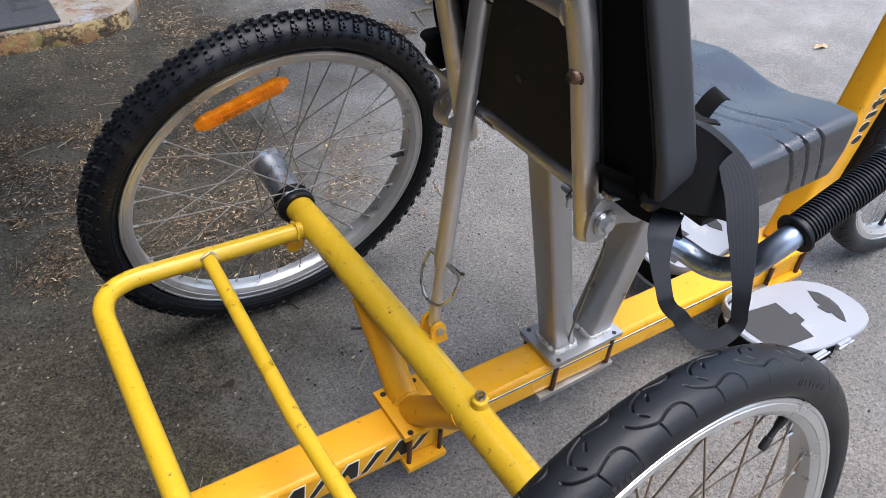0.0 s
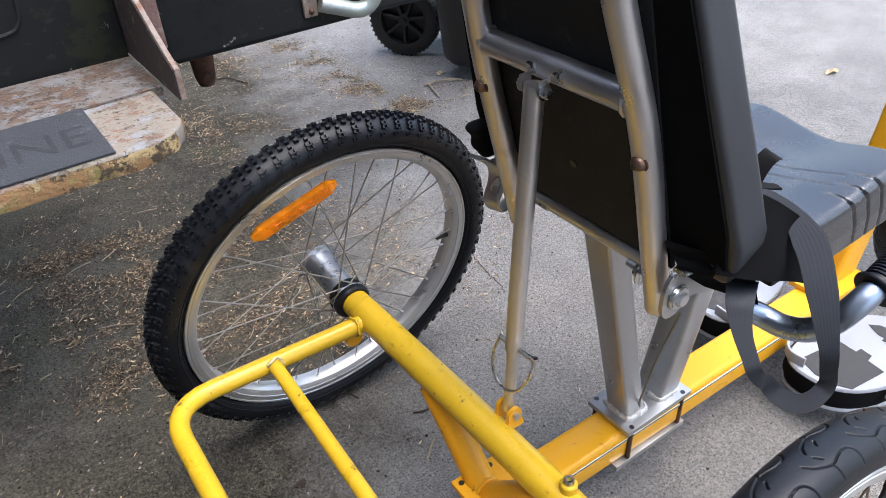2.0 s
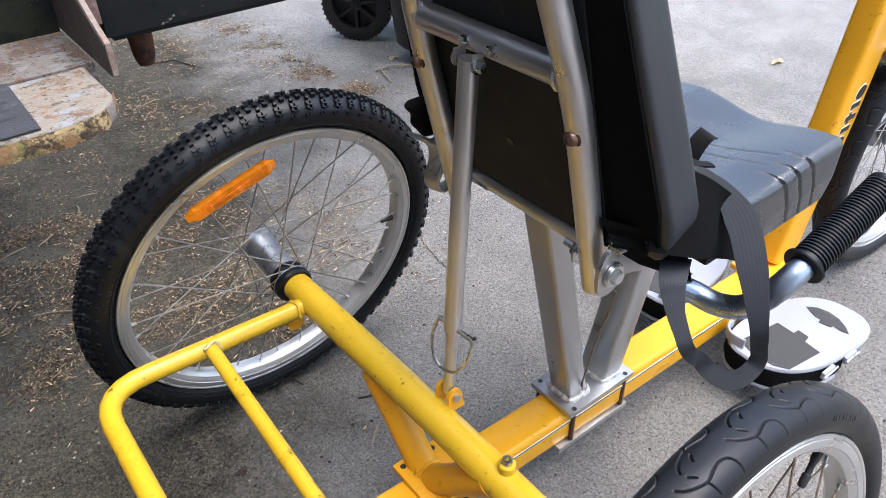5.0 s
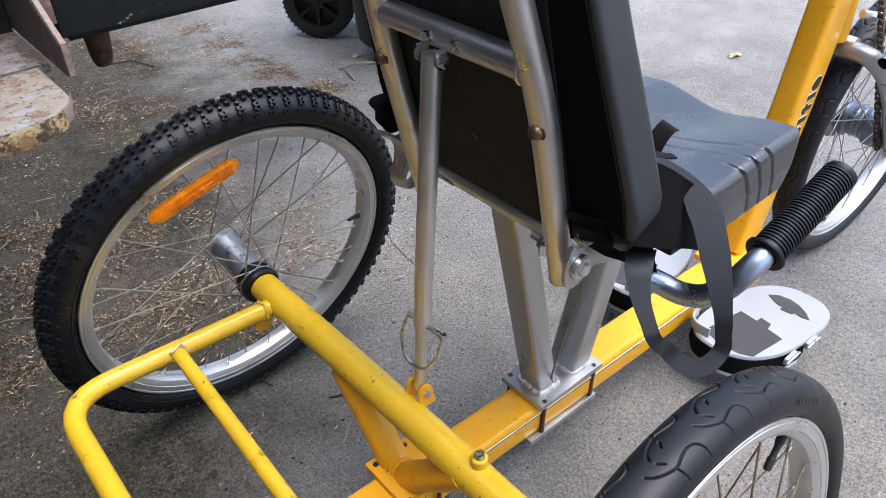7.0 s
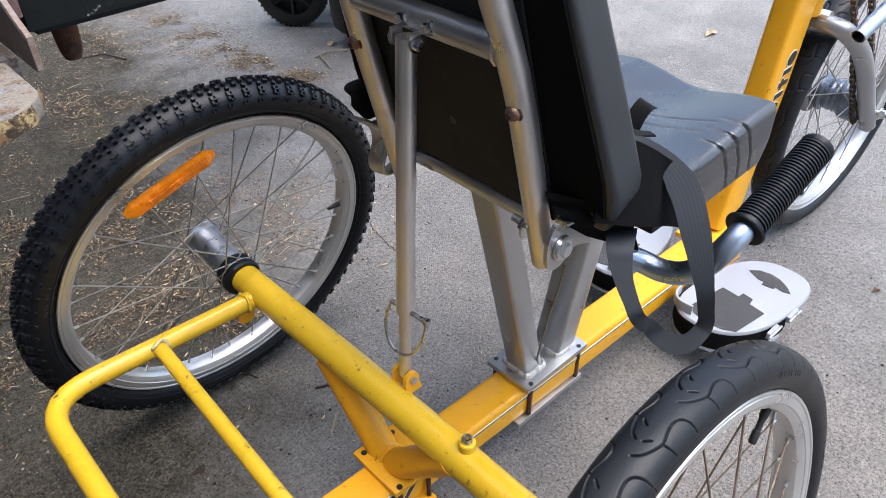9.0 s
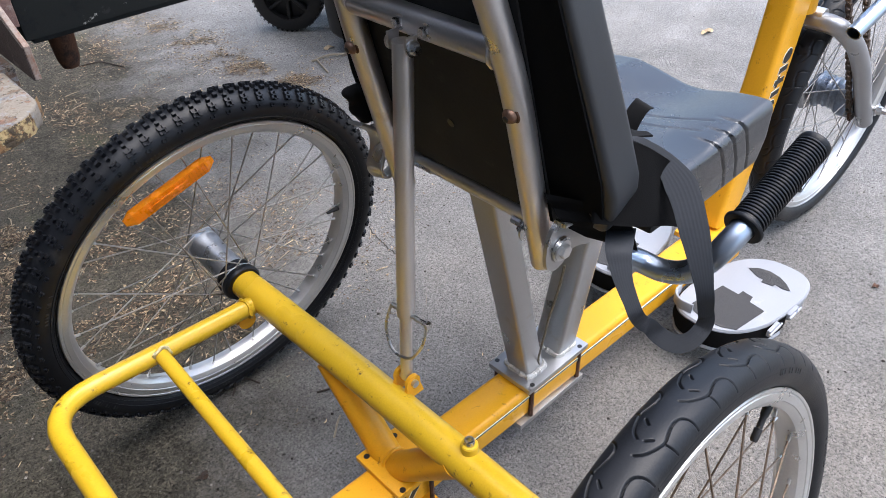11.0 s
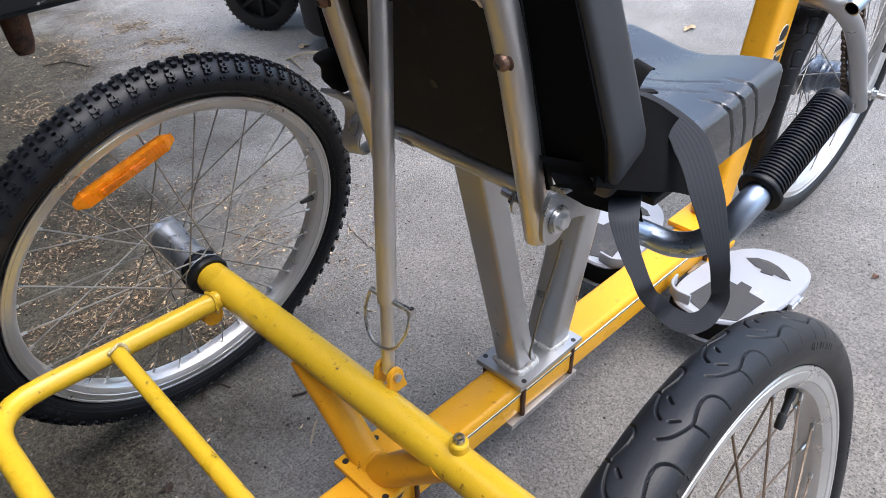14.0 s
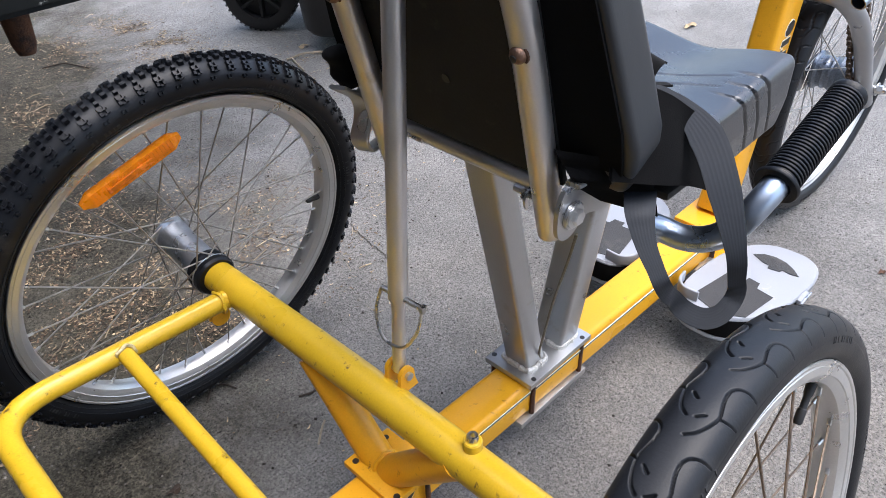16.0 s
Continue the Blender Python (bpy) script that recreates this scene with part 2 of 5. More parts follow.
    l.new(math_node("MULTIPLY", rng_map(mn.outputs[0], 0.56, 0.68, 0.0, 0.55), amt), moss.inputs["Factor"])
    l.new(mix.outputs["Result"], moss.inputs["A"])
    moss.inputs["B"].default_value = (0.085, 0.095, 0.045, 1)
    l.new(moss.outputs["Result"], b.inputs["Base Color"])
    b.inputs["Roughness"].default_value = 0.78
    l.new(rng_map(amt, 0.0, 0.8, 0.48, 0.05), b.inputs["Specular IOR Level"])
    h = math_node("ADD", math_node("MULTIPLY", hollow.outputs[0], 1.6), fine.outputs[0])
    bp = n.new("ShaderNodeBump")
    bp.inputs["Strength"].default_value, bp.inputs["Distance"].default_value = 0.9, 0.003
    l.new(h, bp.inputs["Height"])
    l.new(bp.outputs[0], b.inputs["Normal"])
    return m


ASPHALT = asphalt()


def peeling(name, layers, rough=0.8, bump=0.7, spec=0.5):
    """Weathered paint over wood: layers of (colour, noise scale, threshold), each laid over the last."""
    m = bpy.data.materials.new(name)
    m.use_nodes = True
    n, l = m.node_tree.nodes, m.node_tree.links
    b = n["Principled BSDF"]
    co = n.new("ShaderNodeTexCoord")
    last, hts = None, None
    for i, (c, sc, th) in enumerate(layers):
        t = n.new("ShaderNodeTexNoise")
        t.inputs["Scale"].default_value, t.inputs["Detail"].default_value, t.inputs["Roughness"].default_value = sc, 10, 0.72
        mp = n.new("ShaderNodeMapping")
        mp.inputs["Location"].default_value = (i * 3.1, i * 1.7, i * 0.9)
        mp.inputs["Scale"].default_value = (0.85, 1.1, 1.0)
        l.new(co.outputs["Object"], mp.inputs["Vector"])
        l.new(mp.outputs[0], t.inputs["Vector"])
        if last is None:
            rgb = n.new("ShaderNodeRGB")
            rgb.outputs[0].default_value = (*c, 1)
            last = rgb.outputs[0]
            continue
        r = n.new("ShaderNodeMapRange")
        r.inputs["From Min"].default_value, r.inputs["From Max"].default_value = th, th + 0.035
        l.new(t.outputs[0], r.inputs["Value"])
        mix = n.new("ShaderNodeMix")
        mix.data_type = "RGBA"
        l.new(r.outputs[0], mix.inputs["Factor"])
        l.new(last, mix.inputs["A"])
        mix.inputs["B"].default_value = (*c, 1)
        last = mix.outputs["Result"]
        if hts is None:
            hts = r.outputs[0]
    l.new(last, b.inputs["Base Color"])
    b.inputs["Roughness"].default_value = rough
    b.inputs["Specular IOR Level"].default_value = spec
    fine = n.new("ShaderNodeTexNoise")
    fine.inputs["Scale"].default_value, fine.inputs["Detail"].default_value = 220, 5
    l.new(co.outputs["Object"], fine.inputs["Vector"])
    add = n.new("ShaderNodeMath")
    l.new(hts, add.inputs[0])
    l.new(fine.outputs[0], add.inputs[1])
    bp = n.new("ShaderNodeBump")
    bp.inputs["Strength"].default_value, bp.inputs["Distance"].default_value = bump, 0.0025
    l.new(add.outputs[0], bp.inputs["Height"])
    l.new(bp.outputs[0], b.inputs["Normal"])
    return m


PANEL = peeling("dark_panel", [((0.009, 0.0105, 0.012), 6, 0), ((0.013, 0.0145, 0.0145), 3, 0.50), ((0.022, 0.025, 0.016), 5, 0.58), ((0.024, 0.025, 0.025), 60, 0.60), ((0.34, 0.34, 0.31), 30, 0.66)], 0.6, 0.08, 0.2)
PLANK = peeling("peeling_board", [((0.107, 0.070, 0.048), 14, 0), ((0.135, 0.123, 0.115), 26, 0.45), ((0.123, 0.078, 0.054), 40, 0.53), ((0.164, 0.160, 0.164), 34, 0.53), ((0.094, 0.057, 0.041), 22, 0.56), ((0.037, 0.030, 0.025), 110, 0.565), ((0.098, 0.094, 0.057), 13, 0.63)])
PLANK_NEW = peeling("creamy_board", [((0.172, 0.119, 0.086), 16, 0), ((0.209, 0.184, 0.152), 28, 0.42), ((0.180, 0.102, 0.070), 36, 0.55), ((0.221, 0.226, 0.238), 42, 0.55), ((0.049, 0.039, 0.031), 120, 0.58), ((0.148, 0.139, 0.070), 13, 0.62)])
MOSSY = peeling("mossy_board_edge", [((0.24, 0.135, 0.060), 14, 0), ((0.36, 0.27, 0.13), 22, 0.50), ((0.20, 0.165, 0.055), 16, 0.52), ((0.06, 0.042, 0.024), 30, 0.53), ((0.12, 0.065, 0.03), 60, 0.56)])
TAPE = mat("anti_slip_tape", (0.034, 0.038, 0.045), 0.9, 0, 0.35, 14, 500, 0.9, dark=(0.075, 0.078, 0.082), stain=0.12, stain_scale=40)
LITTER = mat("leaf_litter", (0.400, 0.300, 0.180), 0.9, 0, 0.2, 30, 200, 0.2, island=0.9, other=(0.095, 0.066, 0.045))
GALV = mat("galvanised_pipe", (0.34, 0.38, 0.36), 0.45, 0.7, 0.15, 20, 400, 0.1, dark=(0.3, 0.2, 0.1), stain=0.3, stain_scale=15)


# ---- building helpers ----
def part(name, bm, material, parent=None, label="", smooth=True):
    """Links a bmesh as one mesh object under parent, whose matrices are all the identity."""
    me = bpy.data.meshes.new(name)
    bm.normal_update()
    bm.to_mesh(me)
    bm.free()
    if smooth:
        for p in me.polygons:
            p.use_smooth = True
        me.set_sharp_from_angle(angle=radians(35))
    me.materials.append(material)
    ob = new(name, me)
    ob.parent = parent
    if label:
        tagged(ob, label)
    return ob


def thing(name, label, category, at=(0, 0, 0), group="", kind=""):
    ob = new(name)
    ob.empty_display_size = 0.05
    ob.location = at
    return tagged(ob, label, category, group, kind)


def shift(bm, at):
    bmesh.ops.translate(bm, verts=bm.verts, vec=-Vector(at))
    return bm


def fillet(points, radius, steps=6):
    """The polyline with its inner corners rounded."""
    p = [Vector(q) for q in points]
    out = [p[0]]
    for a, b, c in zip(p, p[1:], p[2:]):
        u, v = (a - b), (c - b)
        r = min(radius, u.length * 0.48, v.length * 0.48)
        s, e = b + u.normalized() * r, b + v.normalized() * r
        for i in range(steps + 1):
            k = i / steps
            out.append(s * (1 - k) ** 2 + b * 2 * k * (1 - k) + e * k * k)
    return out + [p[-1]]


def sweep(bm, points, outline, up=(0, 0, 1), closed=False, caps=True, scales=None):
    """Sweeps an outline (list of (a, b)) along points: a across, b towards up."""
    p = [Vector(q) for q in points]
    rings = []
    n = len(p)
    u = Vector(up)
    for i in range(n):
        if closed:
            t = p[(i + 1) % n] - p[i - 1]
        else:
            t = p[min(i + 1, n - 1)] - p[max(i - 1, 0)]
        t.normalize()
        side = t.cross(u)
        if side.length < 1e-4:
            side = t.cross(Vector((0.3, 1, 0.2)))
        side.normalize()
        top = side.cross(t).normalized()
        u = top
        k = scales[i] if scales else 1
        rings.append([bm.verts.new(p[i] + side * a * k + top * b * k) for a, b in outline])
    m = len(outline)
    for i in range(n if closed else n - 1):
        r, s = rings[i], rings[(i + 1) % n]
        for j in range(m):
            bm.faces.new((r[j], r[(j + 1) % m], s[(j + 1) % m], s[j]))
    if caps and not closed:
        bm.faces.new(rings[0][::-1])
        bm.faces.new(rings[-1])
    return bm


def circle(r, n=14):
    return [(r * math.cos(2 * math.pi * i / n), r * math.sin(2 * math.pi * i / n)) for i in range(n)]


def rounded(w, h, r, steps=3):
    """A rounded rectangle outline, w across and h high."""
    out = []
    for cx, cy, a0 in ((w / 2 - r, h / 2 - r, 0), (-w / 2 + r, h / 2 - r, 90), (-w / 2 + r, -h / 2 + r, 180), (w / 2 - r, -h / 2 + r, 270)):
        for i in range(steps + 1):
            a = radians(a0 + 90 * i / steps)
            out.append((cx + r * math.cos(a), cy + r * math.sin(a)))
    return out


def tube(points, r, n=14, bend=0.0, bm=None, up=(0, 0, 1), closed=False):
    bm = bm or bmesh.new()
    return sweep(bm, fillet(points, bend) if bend else points, circle(r, n), up, closed)


def box(x0, x1, y0, y1, z0, z1, bev=0.002, bm=None, segs=2):
    bm = bm or bmesh.new()
    m = Matrix.Translation(((x0 + x1) / 2, (y0 + y1) / 2, (z0 + z1) / 2)) @ Matrix.Diagonal((abs(x1 - x0), abs(y1 - y0), abs(z1 - z0), 1))
    made = bmesh.ops.create_cube(bm, size=1, matrix=m)
    if bev:
        edges = {e for v in made["verts"] for e in v.link_edges}
        bmesh.ops.bevel(bm, geom=list(edges), offset=bev, segments=segs, affect="EDGES", profile=0.6)
    return bm


def lathe(bm, profile, axis_m=Matrix.Identity(4), segs=48, closed=True):
    """Turns a profile of (radius, height) round the local Y axis."""
    rings = []
    for i in range(segs):
        a = 2 * math.pi * i / segs
        rings.append([bm.verts.new(axis_m @ Vector((r * math.cos(a), y, r * math.sin(a)))) for r, y in profile])
    m = len(profile)
    for i in range(segs):
        r, s = rings[i], rings[(i + 1) % segs]
        for j in range(m if closed else m - 1):
            k = (j + 1) % m
            bm.faces.new((r[j], s[j], s[k], r[k]))
    return bm


def rod(a, b, r, n=10, bm=None):
    return tube([a, b], r, n, bm=bm)


def hexbolt(at, axis, r=0.008, h=0.006, dome=False, bm=None):
    """A bolt head at a place, along an axis: hexagonal, or a low round dome."""
    bm = bm or bmesh.new()
    q = Vector(axis).normalized().to_track_quat("Y", "Z").to_matrix().to_4x4()
    m = Matrix.Translation(at) @ q
    if dome:
        prof = [(0.0001, h), (r * 0.35, h * 0.97), (r * 0.7, h * 0.78), (r * 0.95, h * 0.35), (r, 0), (r * 1.0, -h * 0.2), (0.0001, -h * 0.2)]
        return lathe(bm, prof, m, 18)
    lathe(bm, [(0.0001, h), (r * 0.85, h), (r, h * 0.8), (r, 0), (0.0001, 0)], m, 6)
    return lathe(bm, [(0.0001, 0.001), (r * 1.45, 0.001), (r * 1.45, -0.0012), (0.0001, -0.0012)], m, 20)

# ---- ground ----
def ground_z(x, y):
    """Height of the uneven asphalt; a slight rise carries the smaller wheel."""
    near = math.exp(-((x / 3.5) ** 2 + (y / 3.5) ** 2))
    return near * 0.003 * noise.noise((x * 1.7, y * 1.7, 0.3)) + 0.0046 * math.exp(-((x / 0.25) ** 2 + ((y + 0.385) / 0.16) ** 2))


def build_ground():
    bm = bmesh.new()
    n = 170
    xs = [math.copysign(abs(k) ** 4 * 300 + abs(k) * 3.2, k) for k in (i / (n / 2) - 1 for i in range(n + 1))]
    grid = [[bm.verts.new((x, y, ground_z(x, y))) for y in xs] for x in xs]
    for i in range(n):
        for j in range(n):
            bm.faces.new((grid[i][j], grid[i + 1][j], grid[i + 1][j + 1], grid[i][j + 1]))
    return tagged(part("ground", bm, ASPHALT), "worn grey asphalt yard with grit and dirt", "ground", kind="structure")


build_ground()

# ---- tricycle ----
trike = thing("tricycle", "yellow adult tricycle with black seat, standing on asphalt", "tricycle")
TOP, BOT, BY = 0.118, 0.070, 0.007


def wheel(name, parent, m, knobby, R=0.247, W=0.048, label="", spoke_turn=0.1, valve_at=0.0, hub_w=0.082, fine=1.0, hub_m=None, lace=1, valve_to=0.160, spoke_m=None):
    """A spoked wheel round the local Y axis, set at m. Returns the rim, to which the rest belongs."""
    root = new(name)
    root.empty_display_size = 0.05
    root.parent = parent
    root.matrix_local = m
    if label:
        tagged(root, label)
    r0 = 0.2065                      # bead seat
    rc, hw, hh = (R + r0) / 2, W / 2, (R - r0) / 2
    # tyre
    bm = bmesh.new()
    if knobby:
        prof = []
        for i in range(26):
            a = radians(-152 + 304 * i / 25)
            prof.append((rc + hh * 0.93 * math.cos(a), hw * math.sin(a) * 0.94))
        lathe(bm, prof, segs=96, closed=True)
        part("tyre", bm, RUBBER, root, "black rubber tyre with knobbly tread")
        bm = bmesh.new()
        N = 78
        rows = []
        for s in (-1, 1):
            rows += [(s * 9, 0.5, 0.0030, 0.0028), (s * 19, 0.02, 0.0024, 0.0022)]
            rows += [(s * 34, -0.15, 0.0017, 0.0028), (s * 34, 0.15, 0.0017, 0.0028), (s * 40, 0.0, 0.0040, 0.0010)]
            rows += [(s * 47, -0.16, 0.0018, 0.0026), (s * 47, 0.16, 0.0018, 0.0026), (s * 52, 0.0, 0.0020, 0.0012)]
            rows += [(s * 68, 0.08, 0.0014, 0.0018), (s * 68, 0.30, 0.0014, 0.0018), (s * 74, 0.19, 0.0026, 0.0008)]
        rows += [(0, 0.0, 0.0024, 0.0028)]
        for k in range(N):
            for ang, ph, du, dv in rows:
                du, dv = du * 0.80, dv * 0.80
                th = 2 * math.pi * (k + ph) / N
                a = radians(ang)
                c = Vector((rc + hh * 0.93 * math.cos(a), hw * 0.94 * math.sin(a)))
                hgt = 0.0038 if abs(ang) < 25 else 0.0032 if abs(ang) < 60 else 0.0024
                nrm = Vector((math.cos(a) / hh, math.sin(a) / hw)).normalized()
                tan = Vector((-nrm.y, nrm.x))
                vs = []
                for lift, s in ((-0.002, 1.08), (hgt, 0.86)):
                    for su, sv in ((-1, -1), (1, -1), (1, 1), (-1, 1)):
                        q = c + nrm * lift + tan * (dv * sv * s)
                        t2 = th + su * s * du / rc
                        vs.append(bm.verts.new((q.x * math.cos(t2), q.y, q.x * math.sin(t2))))
                for f in ((4, 5, 6, 7), (0, 1, 5, 4), (1, 2, 6, 5), (2, 3, 7, 6), (3, 0, 4, 7)):
                    bm.faces.new([vs[i] for i in f])
        bmesh.ops.recalc_face_normals(bm, faces=bm.faces)
        for a in (112, 128):
            for s in (-1, 1):
                q = [((rc + hh * 0.935 * math.cos(radians(a))) * math.cos(t), s * hw * 0.945 * math.sin(radians(a)), (rc + hh * 0.935 * math.cos(radians(a))) * math.sin(t)) for t in (2 * math.pi * i / 96 for i in range(96))]
                tube(q, 0.0006, 6, closed=True, bm=bm, up=(0, 1, 0))
        tagged(part("tread", bm, RUBBER, root, "raised rubber tread blocks", smooth=False), kind="stuff")
    else:
        nu, nv = int(2000 * fine), int(130 * fine)
        uu = (np.arange(nu) + 0.5) / nu
        period = 30
        ang = np.linspace(-152, 152, nv)
        U, A = np.meshgrid(uu * period, ang, indexing="ij")
        arc = np.radians(A) * (hw + hh) / 2           # across, metres
        per = 2 * math.pi * R / period                # one repeat, metres
        depth = np.zeros_like(U)

        def groove(du, dv, w=0.00045):
            """du, dv: curve points (metres from the repeat's middle, metres across)."""
            for _ in range(2):          # round the corners
                q = list(zip(du, dv))
                q = [q[0]] + [(a[0] * f + b[0] * (1 - f), a[1] * f + b[1] * (1 - f)) for a, b in zip(q, q[1:]) for f in (0.75, 0.25)] + [q[-1]]
                du, dv = [a[0] for a in q], [a[1] for a in q]
            best = np.full(U.shape, 9.0)
            base = (U - np.floor(U) - 0.5) * per
            for off in (-per, 0, per):
                for i in range(len(du) - 1):
                    ax, ay, bx, by = du[i] + off, dv[i], du[i + 1] + off, dv[i + 1]
                    dx, dy = bx - ax, by - ay
                    k = np.clip(((base - ax) * dx + (arc - ay) * dy) / (dx * dx + dy * dy), 0, 1)
                    best = np.minimum(best, np.hypot(base - ax - k * dx, arc - ay - k * dy))
            k = np.clip(1.7 - best / w, 0, 1)
            return k * k * (3 - 2 * k)

        deg = math.radians(1) * R
        for s in (-1, 1):
            off = (-0.3575 if s < 0 else -0.58) * per
            for turn, across in (((4.3, 3.2, 0.0, -1.4, -3.3, -5.0, -6.0, -6.3), (0.0015, 0.0062, 0.0113, 0.0090, 0.0068, 0.0076, 0.0130, 0.0225)), ((0.0, -0.4, -0.65), (0.0113, 0.0175, 0.0225)), ((1.4, 0.6), (0.0015, 0.0047))):
                depth = np.maximum(depth, groove([off + q * deg for q in turn], [s * q for q in across]))
        depth = np.maximum(depth, 0.35 * np.exp(-((np.abs(arc) - 0.0265) / 0.0006) ** 2))
        cs, sn = np.cos(np.radians(A)), np.sin(np.radians(A))
        rad = rc + hh * np.sign(cs) * np.abs(cs) ** 0.85 - 0.0024 * depth
        th = 2 * np.pi * U / period
        X, Yv, Zv = rad * np.cos(th), hw * np.sign(sn) * np.abs(sn) ** 0.85, rad * np.sin(th)
        co = np.stack([X, Yv, Zv], -1).reshape(-1, 3)
        i, j = np.meshgrid(np.arange(nu), np.arange(nv - 1), indexing="ij")
        i2 = (i + 1) % nu
        faces = np.stack([i * nv + j, i2 * nv + j, i2 * nv + j + 1, i * nv + j + 1], -1).reshape(-1, 4)
        me = bpy.data.meshes.new("tyre")
        me.from_pydata(co.tolist(), [], faces.tolist())
        for p in me.polygons:
            p.use_smooth = True
        me.materials.append(SLICK)
        ob = new("tyre", me)
        ob.parent = root
        tagged(ob, "worn black road tyre with curved grooves")
    # raised sidewall marks, too worn to read
    bm = bmesh.new()
    k0 = 0.93 if knobby else 1.0
    for s in (-1, 1):
        a = radians(98 if knobby else 84)
        c = Vector((rc + hh * k0 * math.cos(a), s * hw * k0 * 1.005 * math.sin(a)))
        nrm = Vector((math.cos(a) / hh, s * math.sin(a) / hw)).normalized()
        tan = Vector((-nrm.y, nrm.x))
        for g in range(7):
            for k in range(10):
                if (k * 7 + g * 3) % 8 in (0, 5):
                    continue
                t = g * 0.8976 + k * 0.021
                vs = []
                for lift in (-0.0006, 0.0004):
                    for u, w in ((-1, -1), (1, -1), (1, 1), (-1, 1)):
                        q = c + nrm * lift + tan * (u * 0.0022)
                        t2 = t + w * (0.0022 + 0.0018 * (k % 3))
                        vs.append(bm.verts.new((q.x * math.cos(t2), q.y, q.x * math.sin(t2))))
                for f in ((4, 5, 6, 7), (0, 1, 5, 4), (1, 2, 6, 5), (2, 3, 7, 6), (3, 0, 4, 7)):
                    bm.faces.new([vs[i] for i in f])
    bmesh.ops.recalc_face_normals(bm, faces=bm.faces)
    tagged(part("sidewall_mark", bm, MARKS, root, "worn raised marks on the sidewall", False), kind="stuff")
    # rim
    bm = bmesh.new()
    rw = 0.0135
    prof = [(0.2094, rw), (0.2101, rw + 0.0012), (0.2094, rw + 0.0024), (0.2074, rw + 0.0022), (0.2066, rw + 0.0010), (0.2058, rw + 0.0010), (0.2052, rw + 0.0018), (0.1992, rw + 0.0013), (0.1986, rw + 0.0003), (0.1972, rw - 0.0002), (0.1925, rw * 0.72), (0.1914, rw * 0.35), (0.1910, 0)]
    prof = prof + [(r, -y) for r, y in prof[-2::-1]] + [(0.2015, -rw + 0.002), (0.1985, 0), (0.2015, rw - 0.002)]
    lathe(bm, prof, segs=96)
    part("rim", bm, ALLOY, root, "silver alloy rim")
    # hub with flanges
    bm = bmesh.new()
    h = hub_w / 2
    prof = [(0.0001, h + 0.008), (0.013, h + 0.008), (0.015, h + 0.003), (0.0235, h + 0.0016), (0.0250, h), (0.0235, h - 0.0016), (0.0205, h - 0.004), (0.0196, h * 0.5), (0.0194, 0)]
    prof = prof + [(r, -y) for r, y in prof[-2::-1]]
    lathe(bm, prof, segs=32)
    part("hub", bm, hub_m or ALLOY, root, "silver hub")
    # spokes, crossed three times
    for k in range(36):
        s = 1 if k % 2 else -1
        a_r = 2 * math.pi * (k + spoke_turn) / 36
        lead = lace if (k // 2) % 2 else -lace
        a_h = a_r + lead * radians(72)
        p0 = Vector((0.0222 * math.cos(a_h), s * (h + 0.0022 * lead), 0.0222 * math.sin(a_h)))
        p1 = Vector((0.192 * math.cos(a_r), s * 0.003, 0.192 * math.sin(a_r)))
        part("spoke", rod(p0, p1, 0.00092, 6), spoke_m or SPOKE, root)
        d = (p0 - p1).normalized()
        part("spoke_nipple", rod(p1 - d * 0.002, p1 + d * 0.007, 0.0018, 6), ZINC, root)
    # valve
    a = valve_at
    d = Vector((math.cos(a), 0, math.sin(a)))
    part("valve", lathe(bmesh.new(), [(0.0001, 0.0), (0.0040, 0.0), (0.0034, 0.010), (0.0026, 0.012), (0.0025, 0.193 - valve_to - 0.012), (0.0033, 0.193 - valve_to - 0.011), (0.0033, 0.193 - valve_to - 0.002), (0.0024, 0.193 - valve_to), (0.0001, 0.193 - valve_to)], Matrix.Translation(d * 0.193) @ (-d).to_track_quat("Y", "Z").to_matrix().to_4x4(), 14), PLASTIC, root, "black valve with dust cap")
    return root


CAMBER = 10.9
left = wheel("rear_wheel", trike, pose(0, 0.332, 0.246, CAMBER, 0, 0.9), True, label="spoked rear wheel with knobbly black tyre and orange reflector", valve_at=radians(-4.5), spoke_turn=-0.10, hub_m=HUB, lace=-1, valve_to=0.172)
right = wheel("rear_wheel", trike, pose(0.0124, -0.3267, 0.2365, -10.0, 0, 0.8), False, 0.2406, 0.0394, label="spoked rear wheel with worn smooth tyre", valve_at=radians(44), fine=1.45, spoke_m=mat("brown_spoke", (0.26, 0.20, 0.155), 0.45, 0.9, 0.3, 60, 500, 0.05))
front = wheel("front_wheel", trike, pose(1.003, -0.022, 0.242, 0, 0, -2), False, 0.2405, 0.045, label="spoked front wheel with worn smooth tyre", valve_at=radians(-100), hub_w=0.075, fine=0.6, hub_m=GEAR)

# reflector between the spokes of the left wheel
bm = bmesh.new()
sweep(bm, [(-0.058, 0, 0), (-0.047, 0, 0), (0.047, 0, 0), (0.058, 0, 0)], [(0.0, -0.0090), (0.0050, -0.0082), (0.0058, -0.001), (0.0050, 0.0082), (0.0, 0.0090), (-0.004, 0.0082), (-0.004, -0.0082)], (0, 0, 1), scales=[0.4, 1, 1, 0.4])
bmesh.ops.transform(bm, matrix=pose(-0.053, -0.013, 0.157, 0, -18, 0), verts=bm.verts)
lens = box(-0.030, 0.022, -0.0078, -0.004, -0.0034, 0.0034, 0.001)
bmesh.ops.transform(lens, matrix=pose(-0.053, -0.013, 0.157, 0, -18, 0), verts=lens.verts)
